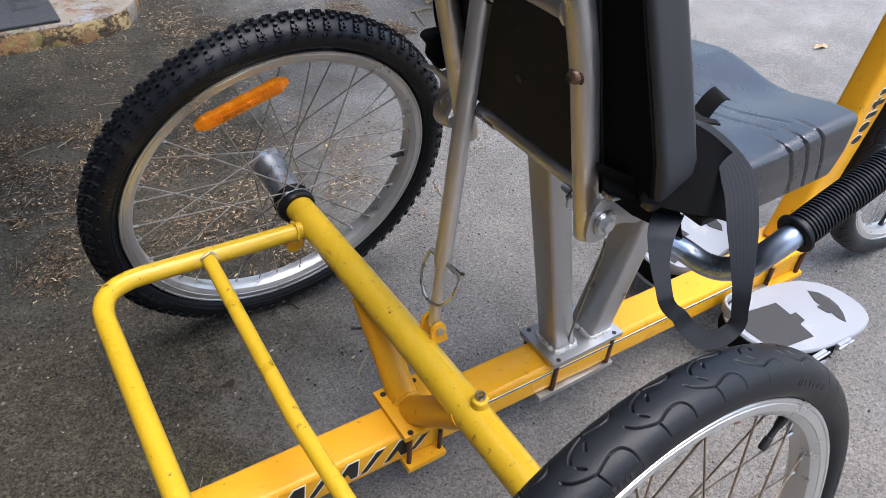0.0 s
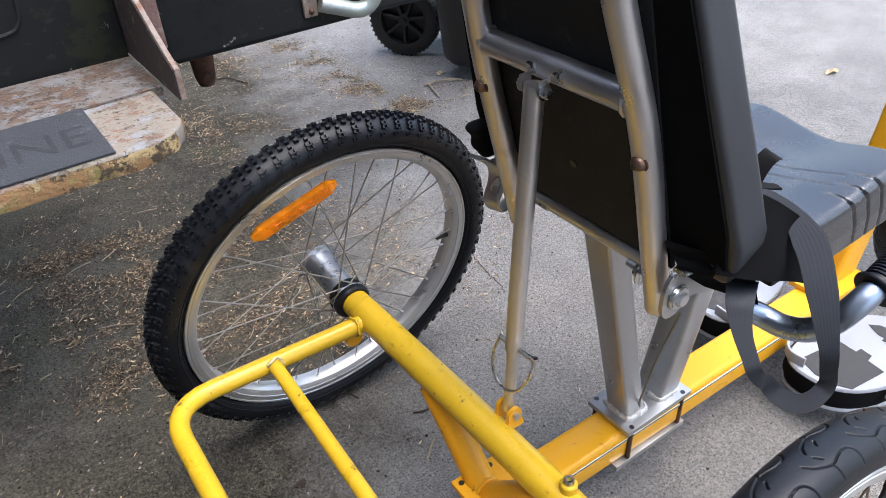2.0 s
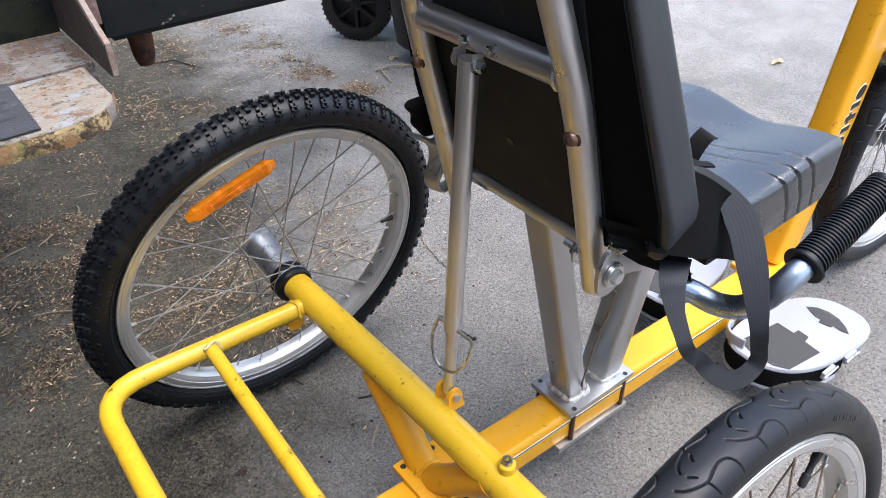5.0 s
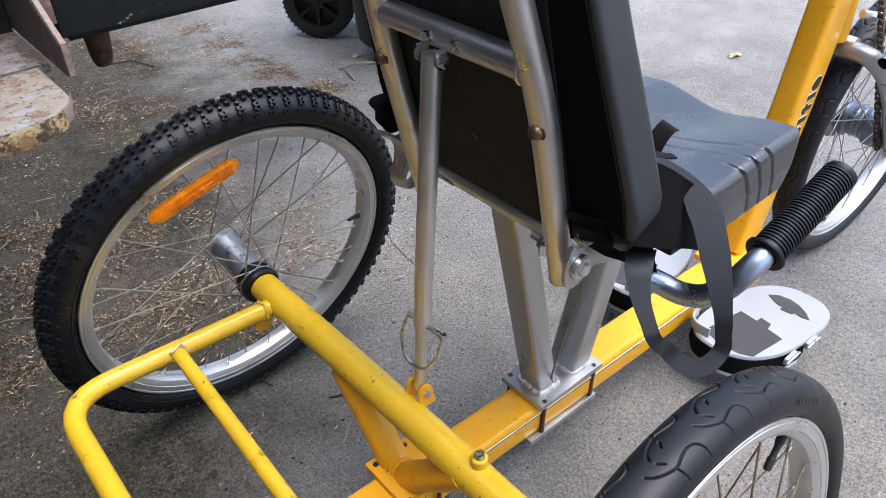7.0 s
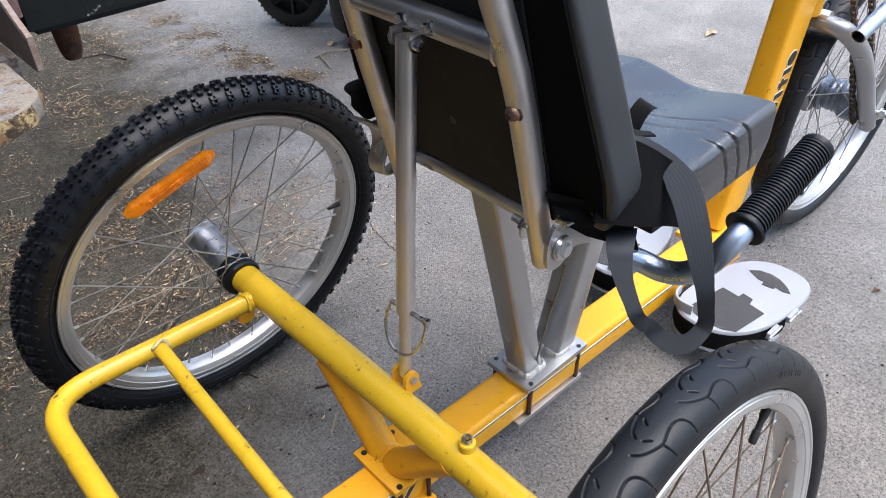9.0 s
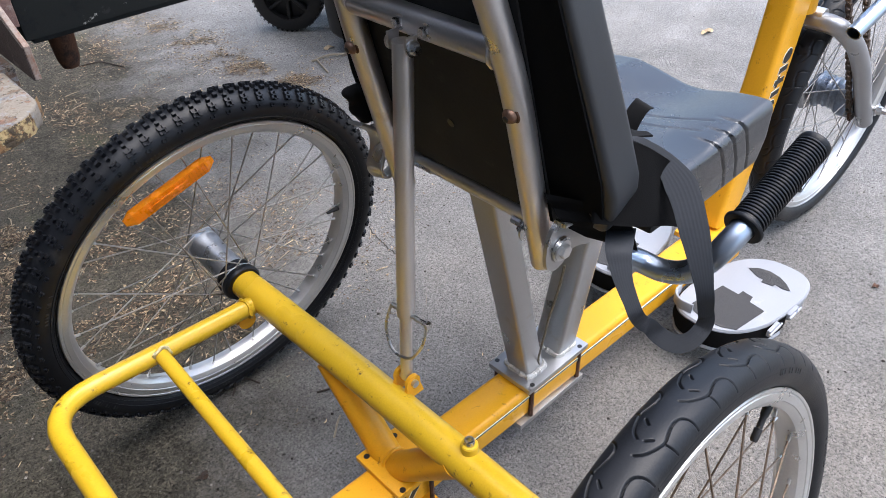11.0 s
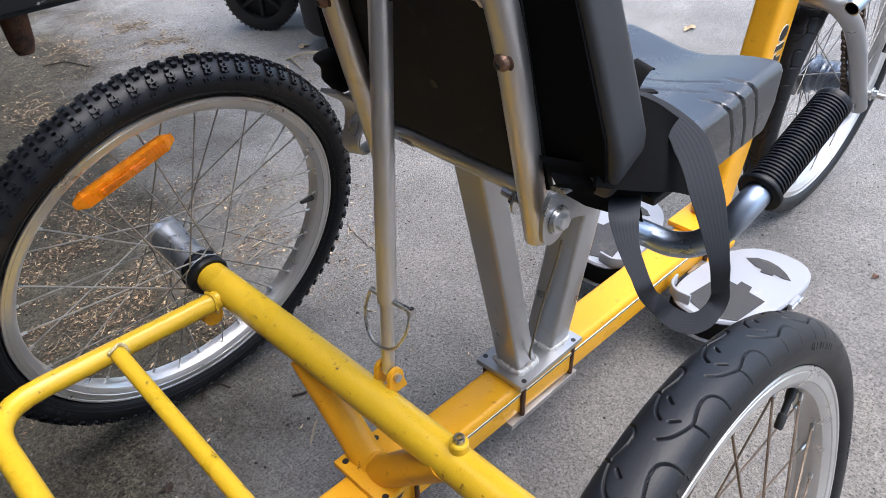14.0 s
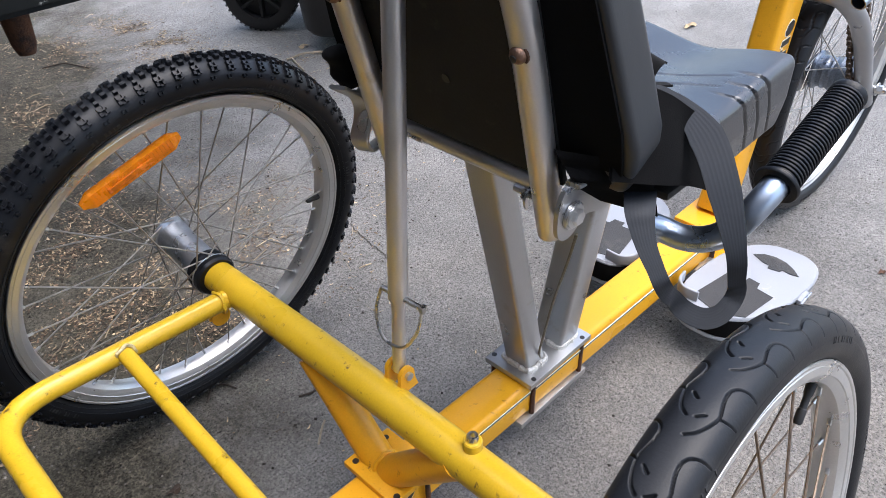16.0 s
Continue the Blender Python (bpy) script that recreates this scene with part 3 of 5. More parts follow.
refl = part("reflector", bm, ORANGE, left, "orange plastic spoke reflector", False)
ribs = bmesh.new()
for k in range(23):
    box(-0.046 + k * 0.0042 - 0.0004, -0.046 + k * 0.0042 + 0.0004, -0.0066, -0.003, -0.0070, 0.0070, 0, ribs)
bmesh.ops.transform(ribs, matrix=pose(-0.053, -0.013, 0.157, 0, -18, 0), verts=ribs.verts)
part("reflector_texture", ribs, ORANGE, refl, "", False)
part("reflector_lens", lens, mat("dark_orange_lens", (0.82, 0.20, 0.004), 0.22, 0, 0.4, 120, 1500, 0.5), refl)
bm = box(-0.012, 0.012, -0.0075, 0.004, -0.004, 0.003, 0.0015)
bmesh.ops.transform(bm, matrix=pose(-0.053, -0.013, 0.157, 0, -18, 0), verts=bm.verts)
part("reflector_clip", bm, ORANGE, left)

# beam
part("main_beam", shift(sweep(bmesh.new(), [(-0.36, 0.017, 0.094), (0.70, -0.006, 0.094)], rounded(0.050, 0.048, 0.0075, 4)), (0, 0, 0)), AMBER, trike, "square yellow main beam")
for z0, z1, m in ((0.1045, 0.1070, DECAL), (0.1070, 0.1076, DECALW), (0.1040, 0.1045, DECALW)):
    bm = bmesh.new()
    sweep(bm, [(0.048, -0.0178, (z0 + z1) / 2), (0.60, -0.0298, (z0 + z1) / 2)], rounded(0.0012, z1 - z0, 0.0001, 1))
    part("stripe", bm, m, trike, "thin dark pinstripe" if m is DECAL else "thin cream pinstripe")

# axle
AX = [(0.002, 0.303, 0.237), (0.013, 0.0, 0.229), (0.010, -0.300, 0.233)]
part("axle_tube", tube(AX, 0.0185, 24, 0.1), YELLOW, trike, "round yellow axle tube")
for s in (1, -1):
    m = pose(0.001, 0.292 * s, 0.2375, 5 * s, 0, 0) @ pose(0, 0, 0, 0, 0, 0 if s > 0 else 180)
    part("axle_collar", lathe(bmesh.new(), [(0.0001, -0.012), (0.0225, -0.012), (0.0248, -0.009), (0.0250, -0.003), (0.0232, -0.001), (0.0232, 0.003), (0.0255, 0.005), (0.0250, 0.010), (0.0001, 0.010)], m, 28), RUBBER, trike, "black rubber collar")
part("saddle_tube", tube([(0.010, 0.117, 0.2175), (0.012, 0.024, 0.1150)], 0.0176, 24), AMBER, trike, "slanting yellow saddle tube welded under the axle")
part("saddle_tube", tube([(0.010, -0.092, 0.2285), (0.012, 0.014, 0.1135)], 0.0176, 24), AMBER, trike, "slanting yellow saddle tube welded under the axle")
part("weld", tube([(0.012 + 0.0180 * math.cos(a), 0.0190 + 0.0006 * math.sin(9 * a), 0.1127 + 0.0240 * math.sin(a)) for a in (math.pi * i / 18 for i in range(19))], 0.0024, 8), AMBER, trike)
cl = part("beam_clamp", box(-0.018, 0.044, -0.026, 0.050, 0.1185, 0.1265, 0.0012), AMBER, trike, "yellow clamp plates bolted round the beam")
part("lower_plate", box(-0.014, 0.038, -0.030, 0.046, 0.060, 0.0695, 0.0015), AMBER, cl)
for x in (-0.009, 0.033):
    for y in (-0.0215, 0.041):
        part("bolt", rod((x, y, 0.055), (x, y, 0.1188), 0.0030, 8), RUST, cl, "rusty clamp bolt")
        part("bolt_hole", rod((x, y, 0.1258), (x, y, 0.1269), 0.0036, 12), DECAL, cl)

# luggage rack
RK = [(-0.004, 0.243, 0.233), (-0.257, 0.250, 0.238), (-0.261, -0.236, 0.238), (-0.004, -0.236, 0.233)]
rack = part("rear_rack", tube(RK, 0.0112, 16, 0.055), YELLOW, trike, "yellow tubular rear rack with small chips")
part("rack_bar", tube([(-0.131, 0.246, 0.238), (-0.140, -0.02, 0.238), (-0.135, -0.236, 0.238)], 0.0085, 12), YELLOW, rack)
for y in (0.262, -0.256):
    part("lug", box(-0.030, -0.010, y - 0.004, y + 0.003, 0.200, 0.230, 0.002), AMBER, rack)
    part("lug_eye", hexbolt((-0.018, y - 0.008, 0.205), (0, 1, 0), 0.0080, 0.014), AMBER, rack, "painted nut under the rack end")
for at, ax_, r in (((-0.131, 0.2375, 0.238), (0, 1, 0), 0.0095), ((-0.020, 0.2425, 0.2335), (1, 0, 0), 0.0120), ((-0.131, -0.226, 0.238), (0, 1, 0), 0.0095)):
    q = Vector(ax_).to_track_quat("Z", "X").to_matrix().to_4x4()
    loop = [Matrix.Translation(at) @ q @ Vector(((r + 0.0009 * math.sin(5 * a)) * math.cos(a), (r + 0.0009 * math.cos(7 * a)) * math.sin(a), 0.001 * math.sin(3 * a))) for a in (2 * math.pi * i / 22 for i in range(22))]
    part("weld", tube(loop, 0.0022, 6, closed=True, up=ax_), WELD if r < 0.01 else YELLOW, rack)
STUD = pose(0.0155, -0.101, 0.2455, 90, 0, 0)
stud = part("stop_stud", lathe(bmesh.new(), [(0.0001, 0.0125), (0.0075, 0.0125), (0.0086, 0.0112), (0.0086, 0.003), (0.0092, -0.001), (0.0096, -0.005), (0.0001, -0.005)], STUD, 22), YELLOW, trike, "yellow welded stud")
part("stud_tip", lathe(bmesh.new(), [(0.0024, 0.012), (0.0024, 0.0185), (0.0046, 0.0185), (0.0052, 0.0175), (0.0054, 0.012)], STUD, 18), ZINC, stud, "hollow bare metal tip")

# strut with clevis and quick pin
for y in (-0.003, 0.015):
    lug = [(-0.013, -0.020), (0.013, -0.020), (0.0088, -0.006)] + [(0.0088 * math.cos(radians(k)), 0.0088 * math.sin(radians(k))) for k in range(0, 181, 20)] + [(-0.0088, -0.006)]
    bm = sweep(bmesh.new(), [(0.031, y - 0.0022, 0.2555), (0.031, y + 0.0022, 0.2555)], lug, (0, 0, 1))
    part("clevis", bm, AMBER, trike)
part("clevis_bolt", rod((0.031, -0.009, 0.2555), (0.031, 0.021, 0.2555), 0.0042, 10), STEEL, trike)
S0, S1 = Vector((0.031, 0.006, 0.256)), Vector((0.054, 0.006, 0.612))
strut = part("strut", rod(S0 + (S1 - S0) * 0.235, S1, 0.0088, 18), STEEL, trike, "bare steel telescopic strut")
part("inner_rod", rod(S0, S0 + (S1 - S0) * 0.3, 0.0062, 14), STEEL, strut)
pz = S0 + (S1 - S0) * 0.245
part("quick_pin", rod(pz + Vector((-0.004, 0.016, 0.003)), pz + Vector((0.004, -0.026, -0.003)), 0.0028, 10), ZINC, strut)
part("pin_head", box(pz.x, pz.x + 0.007, pz.y - 0.030, pz.y - 0.0245, pz.z - 0.006, pz.z + 0.0005, 0.0012), ZINC, strut, "dark pin head")
ring = fillet([pz + Vector((-0.005, 0.016, 0.002)), pz + Vector((-0.012, 0.020, -0.022)), pz + Vector((-0.016, 0.008, -0.048)), pz + Vector((-0.012, -0.016, -0.048)), pz + Vector((-0.004, -0.028, -0.024)), pz + Vector((0.004, -0.026, -0.004))], 0.018)
part("pin_ring", tube(ring, 0.0016, 8), ZINC, strut)

# seat posts and their plates
pl = part("seat_plate", box(0.196, 0.314, -0.027, 0.043, 0.1188, 0.1262, 0.001), POST, trike, "steel base plate with welded posts")
part("lower_plate", box(0.184, 0.312, -0.026, 0.040, 0.0605, 0.0695, 0.001), POST, pl)
for x in (0.207, 0.302):
    for y in (-0.022, 0.038):
        part("bolt", rod((x, y, 0.0695), (x, y, 0.1188), 0.0034, 8), RUST, pl)
        part("bolt_hole", rod((x, y, 0.1255), (x, y, 0.1266), 0.0032, 12), DECAL, pl)
part("seat_post", sweep(bmesh.new(), [(0.228, 0.008, 0.126), (0.158, 0.012, 0.437)], rounded(0.036, 0.030, 0.004), (1, 0, 0)), POST, trike, "square grey steel post")
part("seat_post", sweep(bmesh.new(), [(0.284, 0.006, 0.126), (0.360, 0.006, 0.440)], rounded(0.042, 0.036, 0.005), (1, 0, 0)), POST, trike, "square grey steel post")
for (x, y) in ((0.228, 0.008), (0.284, 0.006)):
    bm = bmesh.new()
    ring = [Vector((x + a, y + b, 0.1268)) for a, b in rounded(0.034, 0.040, 0.005, 3)]
    loop, size = [], []
    for i, p in enumerate(ring):
        q = ring[(i + 1) % len(ring)]
        cnt = max(1, int((q - p).length / 0.0025))
        for j in range(cnt):
            w = noise.noise((len(loop) * 0.9, x * 40, 2.0))
            loop.append(p.lerp(q, j / cnt) + Vector((0.0006 * w, 0.0006 * w, 0)))
            size.append(0.9 + 0.75 * w)
    part("weld", sweep(bm, loop, circle(0.0044, 8), closed=True, scales=size), mat("bright_weld", (0.62, 0.60, 0.56), 0.5, 0.4, 0.3, 150, 600, 0.4), pl, "lumpy pale weld bead")

# seat back frame
bk = new("seat")
bk.empty_display_size = 0.05
bk.parent = trike
tagged(bk, "black vinyl seat on a bare steel tube frame")


def bx(z):
    """How far forward the back frame stands at a height."""
    return 0.117 - (z - 0.43) * 0.25 if z < 0.62 else 0.0695 - (z - 0.62) * 0.34


for y, y1 in ((0.0960, 0.0775), (-0.0905, -0.0820)):
    part("back_tube", tube([(bx(0.412), y, 0.412), (bx(0.60), y, 0.60), (bx(0.685), y1, 0.685), (bx(0.98), y1 * 0.9, 0.98)], 0.0112, 18, 0.05), STEEL, bk, "bare steel back tube with brown heat tint")
    z = 0.577
    bb = part("back_bolt", hexbolt((bx(z) - 0.0105, y - 0.001, z), (-1, 0, -0.25), 0.0064, 0.0055, True), mat("brown_bolt", (0.22, 0.13, 0.09), 0.45, 0.8, 0.3, 90, 400, 0.2), bk, "rusty domed bolt")
    part("washer", hexbolt((bx(z) - 0.0090, y - 0.001, z), (-1, 0, -0.25), 0.0078, 0.0022, True), RUST, bb)
    part("socket", hexbolt((bx(z) - 0.0159, y - 0.001, z - 0.0014), (-1, 0, -0.25), 0.0028, 0.0008, True), DECAL, bb)
part("cross_tube", rod((bx(0.620), -0.088, 0.6235), (bx(0.620), 0.091, 0.6215), 0.0116, 18), STEEL, bk)
part("cross_tube", rod((0.134, -0.083, 0.4435), (0.134, 0.092, 0.4435), 0.0095, 16), STEEL, bk)
for y in (-0.0895, 0.0935):
    bm = bmesh.new()
    loop = [(bx(0.620) + 0.0115 * math.cos(a), y - math.copysign(0.0105, y), 0.6225 + 0.0115 * math.sin(a)) for a in (2 * math.pi * i / 14 for i in range(14))]
    part("weld", tube(loop, 0.0022, 6, closed=True, bm=bm, up=(0, 1, 0)), STEEL, bk)
for y in (-0.0045, 0.0165):
    bm = bmesh.new()
    sweep(bm, [(0.053, y - 0.0012, 0.611), (0.053, y + 0.0012, 0.611)], [(-0.003, -0.0065), (0.003, -0.0065), (0.0055, -0.003), (0.0055, 0.007), (-0.0055, 0.007), (-0.0055, -0.003)], (0, 0, 1))
    part("strut_ear", bm, STEEL, bk)
part("ear_bolt", hexbolt((0.053, -0.0062, 0.609), (0, -1, 0), 0.0046, 0.0065), ZINC, bk)
part("ear_bolt", hexbolt((0.053, 0.0180, 0.609), (0, 1, 0), 0.0046, 0.005), ZINC, bk)
for y in (-0.016, 0.014):
    part("clamp_bolt", hexbolt((bx(0.620) - 0.010, y, 0.623), (-1, 0, 0.1), 0.0042, 0.007), ZINC, bk)
# bolt ends of the lower tube
part("frame_bolt", rod((0.128, -0.100, 0.432), (0.126, -0.049, 0.436), 0.0042, 10), ZINC, bk)
part("frame_nut", hexbolt((0.128, -0.066, 0.432), (0, 1, 0), 0.0085, 0.008), ZINC, bk)
part("frame_bolt", rod((0.128, 0.060, 0.440), (0.128, 0.104, 0.440), 0.0042, 8), ZINC, bk)


def round_box(half, r, counts, bend=None):
    """A box with rounded edges as one closed mesh of fine quads; bend moves each point."""
    bm = bmesh.new()

    def ticks(h, n):
        inner = h - r
        edge = [inner + r * k for k in (0.25, 0.5, 0.78)]
        mid = [-inner + 2 * inner * i / n for i in range(n + 1)]
        return [-h] + [-e for e in edge[::-1]] + mid + edge + [h]

    t = [ticks(h, n) for h, n in zip(half, counts)]
    for ax in range(3):
        u, v = (ax + 1) % 3, (ax + 2) % 3
        for sgn in (-1, 1):
            rows = []
            for a in t[u]:
                row = []
                for b in t[v]:
                    p = [0, 0, 0]
                    p[ax], p[u], p[v] = sgn * half[ax], a, b
                    q = Vector([max(-h + r, min(h - r, c)) for c, h in zip(p, half)])
                    d = Vector(p) - q
                    p = q + d.normalized() * r
                    row.append(bm.verts.new(p))
                rows.append(row)
            for i in range(len(rows) - 1):
                for j in range(len(rows[0]) - 1):
                    f = (rows[i][j], rows[i + 1][j], rows[i + 1][j + 1], rows[i][j + 1])
                    bm.faces.new(f if sgn > 0 else f[::-1])
    bmesh.ops.remove_doubles(bm, verts=bm.verts, dist=1e-5)
    if bend:
        for v in bm.verts:
            v.co = bend(v.co)
    return bm


# back cushion: leans back, its lower front edge well rounded
TILT_B = radians(14.5)
UPV, FWD = Vector((-math.sin(TILT_B), 0, math.cos(TILT_B))), Vector((math.cos(TILT_B), 0, math.sin(TILT_B)))
BASE = Vector((0.1234, 0.0, 0.470))


def half_width(h):
    """Half the width of the back cushion at a height up the back: it narrows upwards."""
    return 0.1605 - 0.165 * min(max(0.0, h - 0.04), 0.26) - 0.03 * max(0.0, h - 0.30)


def back_shape(p):
    """Local: x thickness from the back, y across, z up the back."""
    h, d = p.z + 0.25, p.x + 0.019
    if h < 0.045:
        d *= math.sqrt(max(0.0, 1 - ((0.045 - h) / 0.046) ** 2)) * 0.92 + 0.08
    d *= 1 - 1.0 * min(max(0.0, h - 0.08), 0.17)
    d *= 1 + 0.10 * math.cos(p.y * 9) * min(1, max(0, h * 8))
    y = p.y / 0.153 * half_width(h)
    y *= 1 - 0.07 * max(0, (0.05 - h) / 0.05) ** 2
    return BASE + UPV * h + FWD * d + Vector((0, y, 0)) + FWD * (0.0012 * noise.noise((p.y * 14, h * 14, d * 9)))


part("back_cushion", round_box((0.019, 0.153, 0.25), 0.007, (3, 24, 40), back_shape), VINYL, bk, "thick black vinyl back cushion")
bm = bmesh.new()
box(-0.001, 0.001, -0.1465, 0.1465, 0.020, 0.49, 0.0006, bm)
bmesh.ops.subdivide_edges(bm, edges=[e for e in bm.edges if abs(e.verts[0].co.z - e.verts[1].co.z) > 0.3], cuts=12)
for v in bm.verts:
    h = v.co.z
    yy = v.co.y / 0.153 * half_width(h) * (1 - 0.07 * max(0, (0.05 - h) / 0.05) ** 2)
    v.co = BASE + UPV * h + FWD * (v.co.x - 0.0012) + Vector((0, yy, 0))
part("back_cover", bm, BLACK, bk, "matt black cloth cover on the back")
bm = bmesh.new()
box(-0.003, 0.003, -0.098, 0.104, 0.0, 0.46, 0.0015, bm)
for v in bm.verts:
    v.co = BASE + UPV * (v.co.z - 0.012) + FWD * (v.co.x - 0.0012) + Vector((0, v.co.y * (1 - 0.3 * max(0.0, v.co.z - 0.1)), 0))
part("back_board", bm, BOARD, bk, "black backing board with a small hole")
hole = BASE + UPV * 0.0535 + FWD * -0.0044 + Vector((0, 0.009, 0))
part("board_hole", lathe(bmesh.new(), [(0.0001, 0.0006), (0.004, 0.0006), (0.0042, 0), (0.0001, 0)], Matrix.Translation(hole) @ (-FWD).to_track_quat("Y", "Z").to_matrix().to_4x4(), 14), DECAL, bk)

# seat cushion: hollowed for the legs, raised at the front middle, with three ribs on the sides
SX, SY, SZ = 0.258, 0.000, 0.4610


def seat_shape(p):
    x, y, z = p
    k = min(1, max(0, (x + 0.02) / 0.11))
    k = k * k * (3 - 2 * k)
    top = max(0.0, min(1.0, (z + 0.01) / 0.045))
    rise = (k * (0.0065 - 0.0165 * math.exp(-((abs(y) - 0.070) / 0.050) ** 2) - 0.0045 * math.exp(-(y / 0.04) ** 2)) - 0.010 * (1 - k) * math.exp(-(y / 0.10) ** 2)) * top
    side = min(1.0, max(0.0, (abs(y) - 0.130) / 0.020))
    side = side * side * (3 - 2 * side)
    cut = 0.0
    if side:
        for g in (0.032, 0.0535, 0.075):
            d = abs(x - g + z * 0.55) / 0.0017
            cut = max(cut, max(0, 1 - d * d * 0.5)) if d < 1.4 else cut
    inward = 0.0022 * cut * side
    seam = 0.0
    if z > 0.02 and abs(y) < 0.135:
        for g in (0.004, 0.026):
            d = abs(x - g - 1.2 * y * y) / 0.0022
            seam = max(seam, max(0.0, 1 - d * d))
    ny = y - math.copysign(inward, y) if abs(y) > 0.140 else y
    nz = z + rise - 0.0008 * seam - (inward * 0.8 if z > 0.02 else 0)
    nx = x + 0.010 * (1 - (y / 0.16) ** 2) * (1 if x > 0.05 else 0) * max(0, (x - 0.05) / 0.07)
    nz += max(0.0, 0.002 - x) * 0.52 * max(0.0, min(1.0, (0.036 - z) / 0.072))
    taper = 1 - 0.03 * max(0, -z / 0.035)
    return Vector((SX + nx, SY + ny * taper, SZ + nz + 0.02 * (x / 0.12) * 0.15))


part("seat_cushion", round_box((0.118, 0.162, 0.034), 0.0095, (220, 96, 30), seat_shape), SEAT_VINYL, bk, "black vinyl seat cushion with ribbed sides")
part("seat_pan", box(0.215, 0.355, -0.140, 0.136, 0.4165, 0.4245, 0.003), BOARD, bk)
part("seat_skirt", round_box((0.030, 0.146, 0.018), 0.008, (6, 14, 6), lambda p: Vector((0.186 + p.x - p.z * 0.5, p.y - 0.002, 0.489 + p.z - p.x * 0.3))), BLACK, bk, "dark fabric between back and seat")
# black cloth hanging between the back cushion and the seat's side
CL = [Vector(q) for q in ((0.118, -0.166, 0.487), (0.224, -0.1705, 0.4355), (0.206, -0.1695, 0.500), (0.150, -0.142, 0.548))]
bm = bmesh.new()
grid = []
for i in range(15):
    u = i / 14
    col = []
    for j in range(11):
        v = j / 10
        p = (CL[0] * (1 - u) + CL[1] * u) * (1 - v) + (CL[3] * (1 - u) + CL[2] * u) * v
        p = p + Vector((0, -0.002 - 0.002 * math.sin(u * 5 + v * 2) * math.sin(math.pi * v), 0.005 * math.sin(math.pi * u) * (1 - v)))
        p = p + Vector((0, -0.002, 0)) + Vector((-0.008, 0.024, 0)) * max(0.0, 1 - u / 0.35) ** 2
        col.append((bm.verts.new(p), bm.verts.new(p + Vector((0.001, 0.003, 0)))))
    grid.append(col)
for c, d in zip(grid, grid[1:]):
    for k in range(10):
        bm.faces.new((c[k][0], d[k][0], d[k + 1][0], c[k + 1][0]))
        bm.faces.new((c[k][1], c[k + 1][1], d[k + 1][1], d[k][1]))
    for k in (0, 10):
        bm.faces.new((c[k][0], c[k][1], d[k][1], d[k][0]))
bmesh.ops.recalc_face_normals(bm, faces=bm.faces)
part("side_cloth", bm, BLACK, bk, "black cloth hanging beside the seat")
part("seat_hanger", box(0.330, 0.372, -0.03, 0.04, 0.395, 0.4165, 0.003), POST, bk)

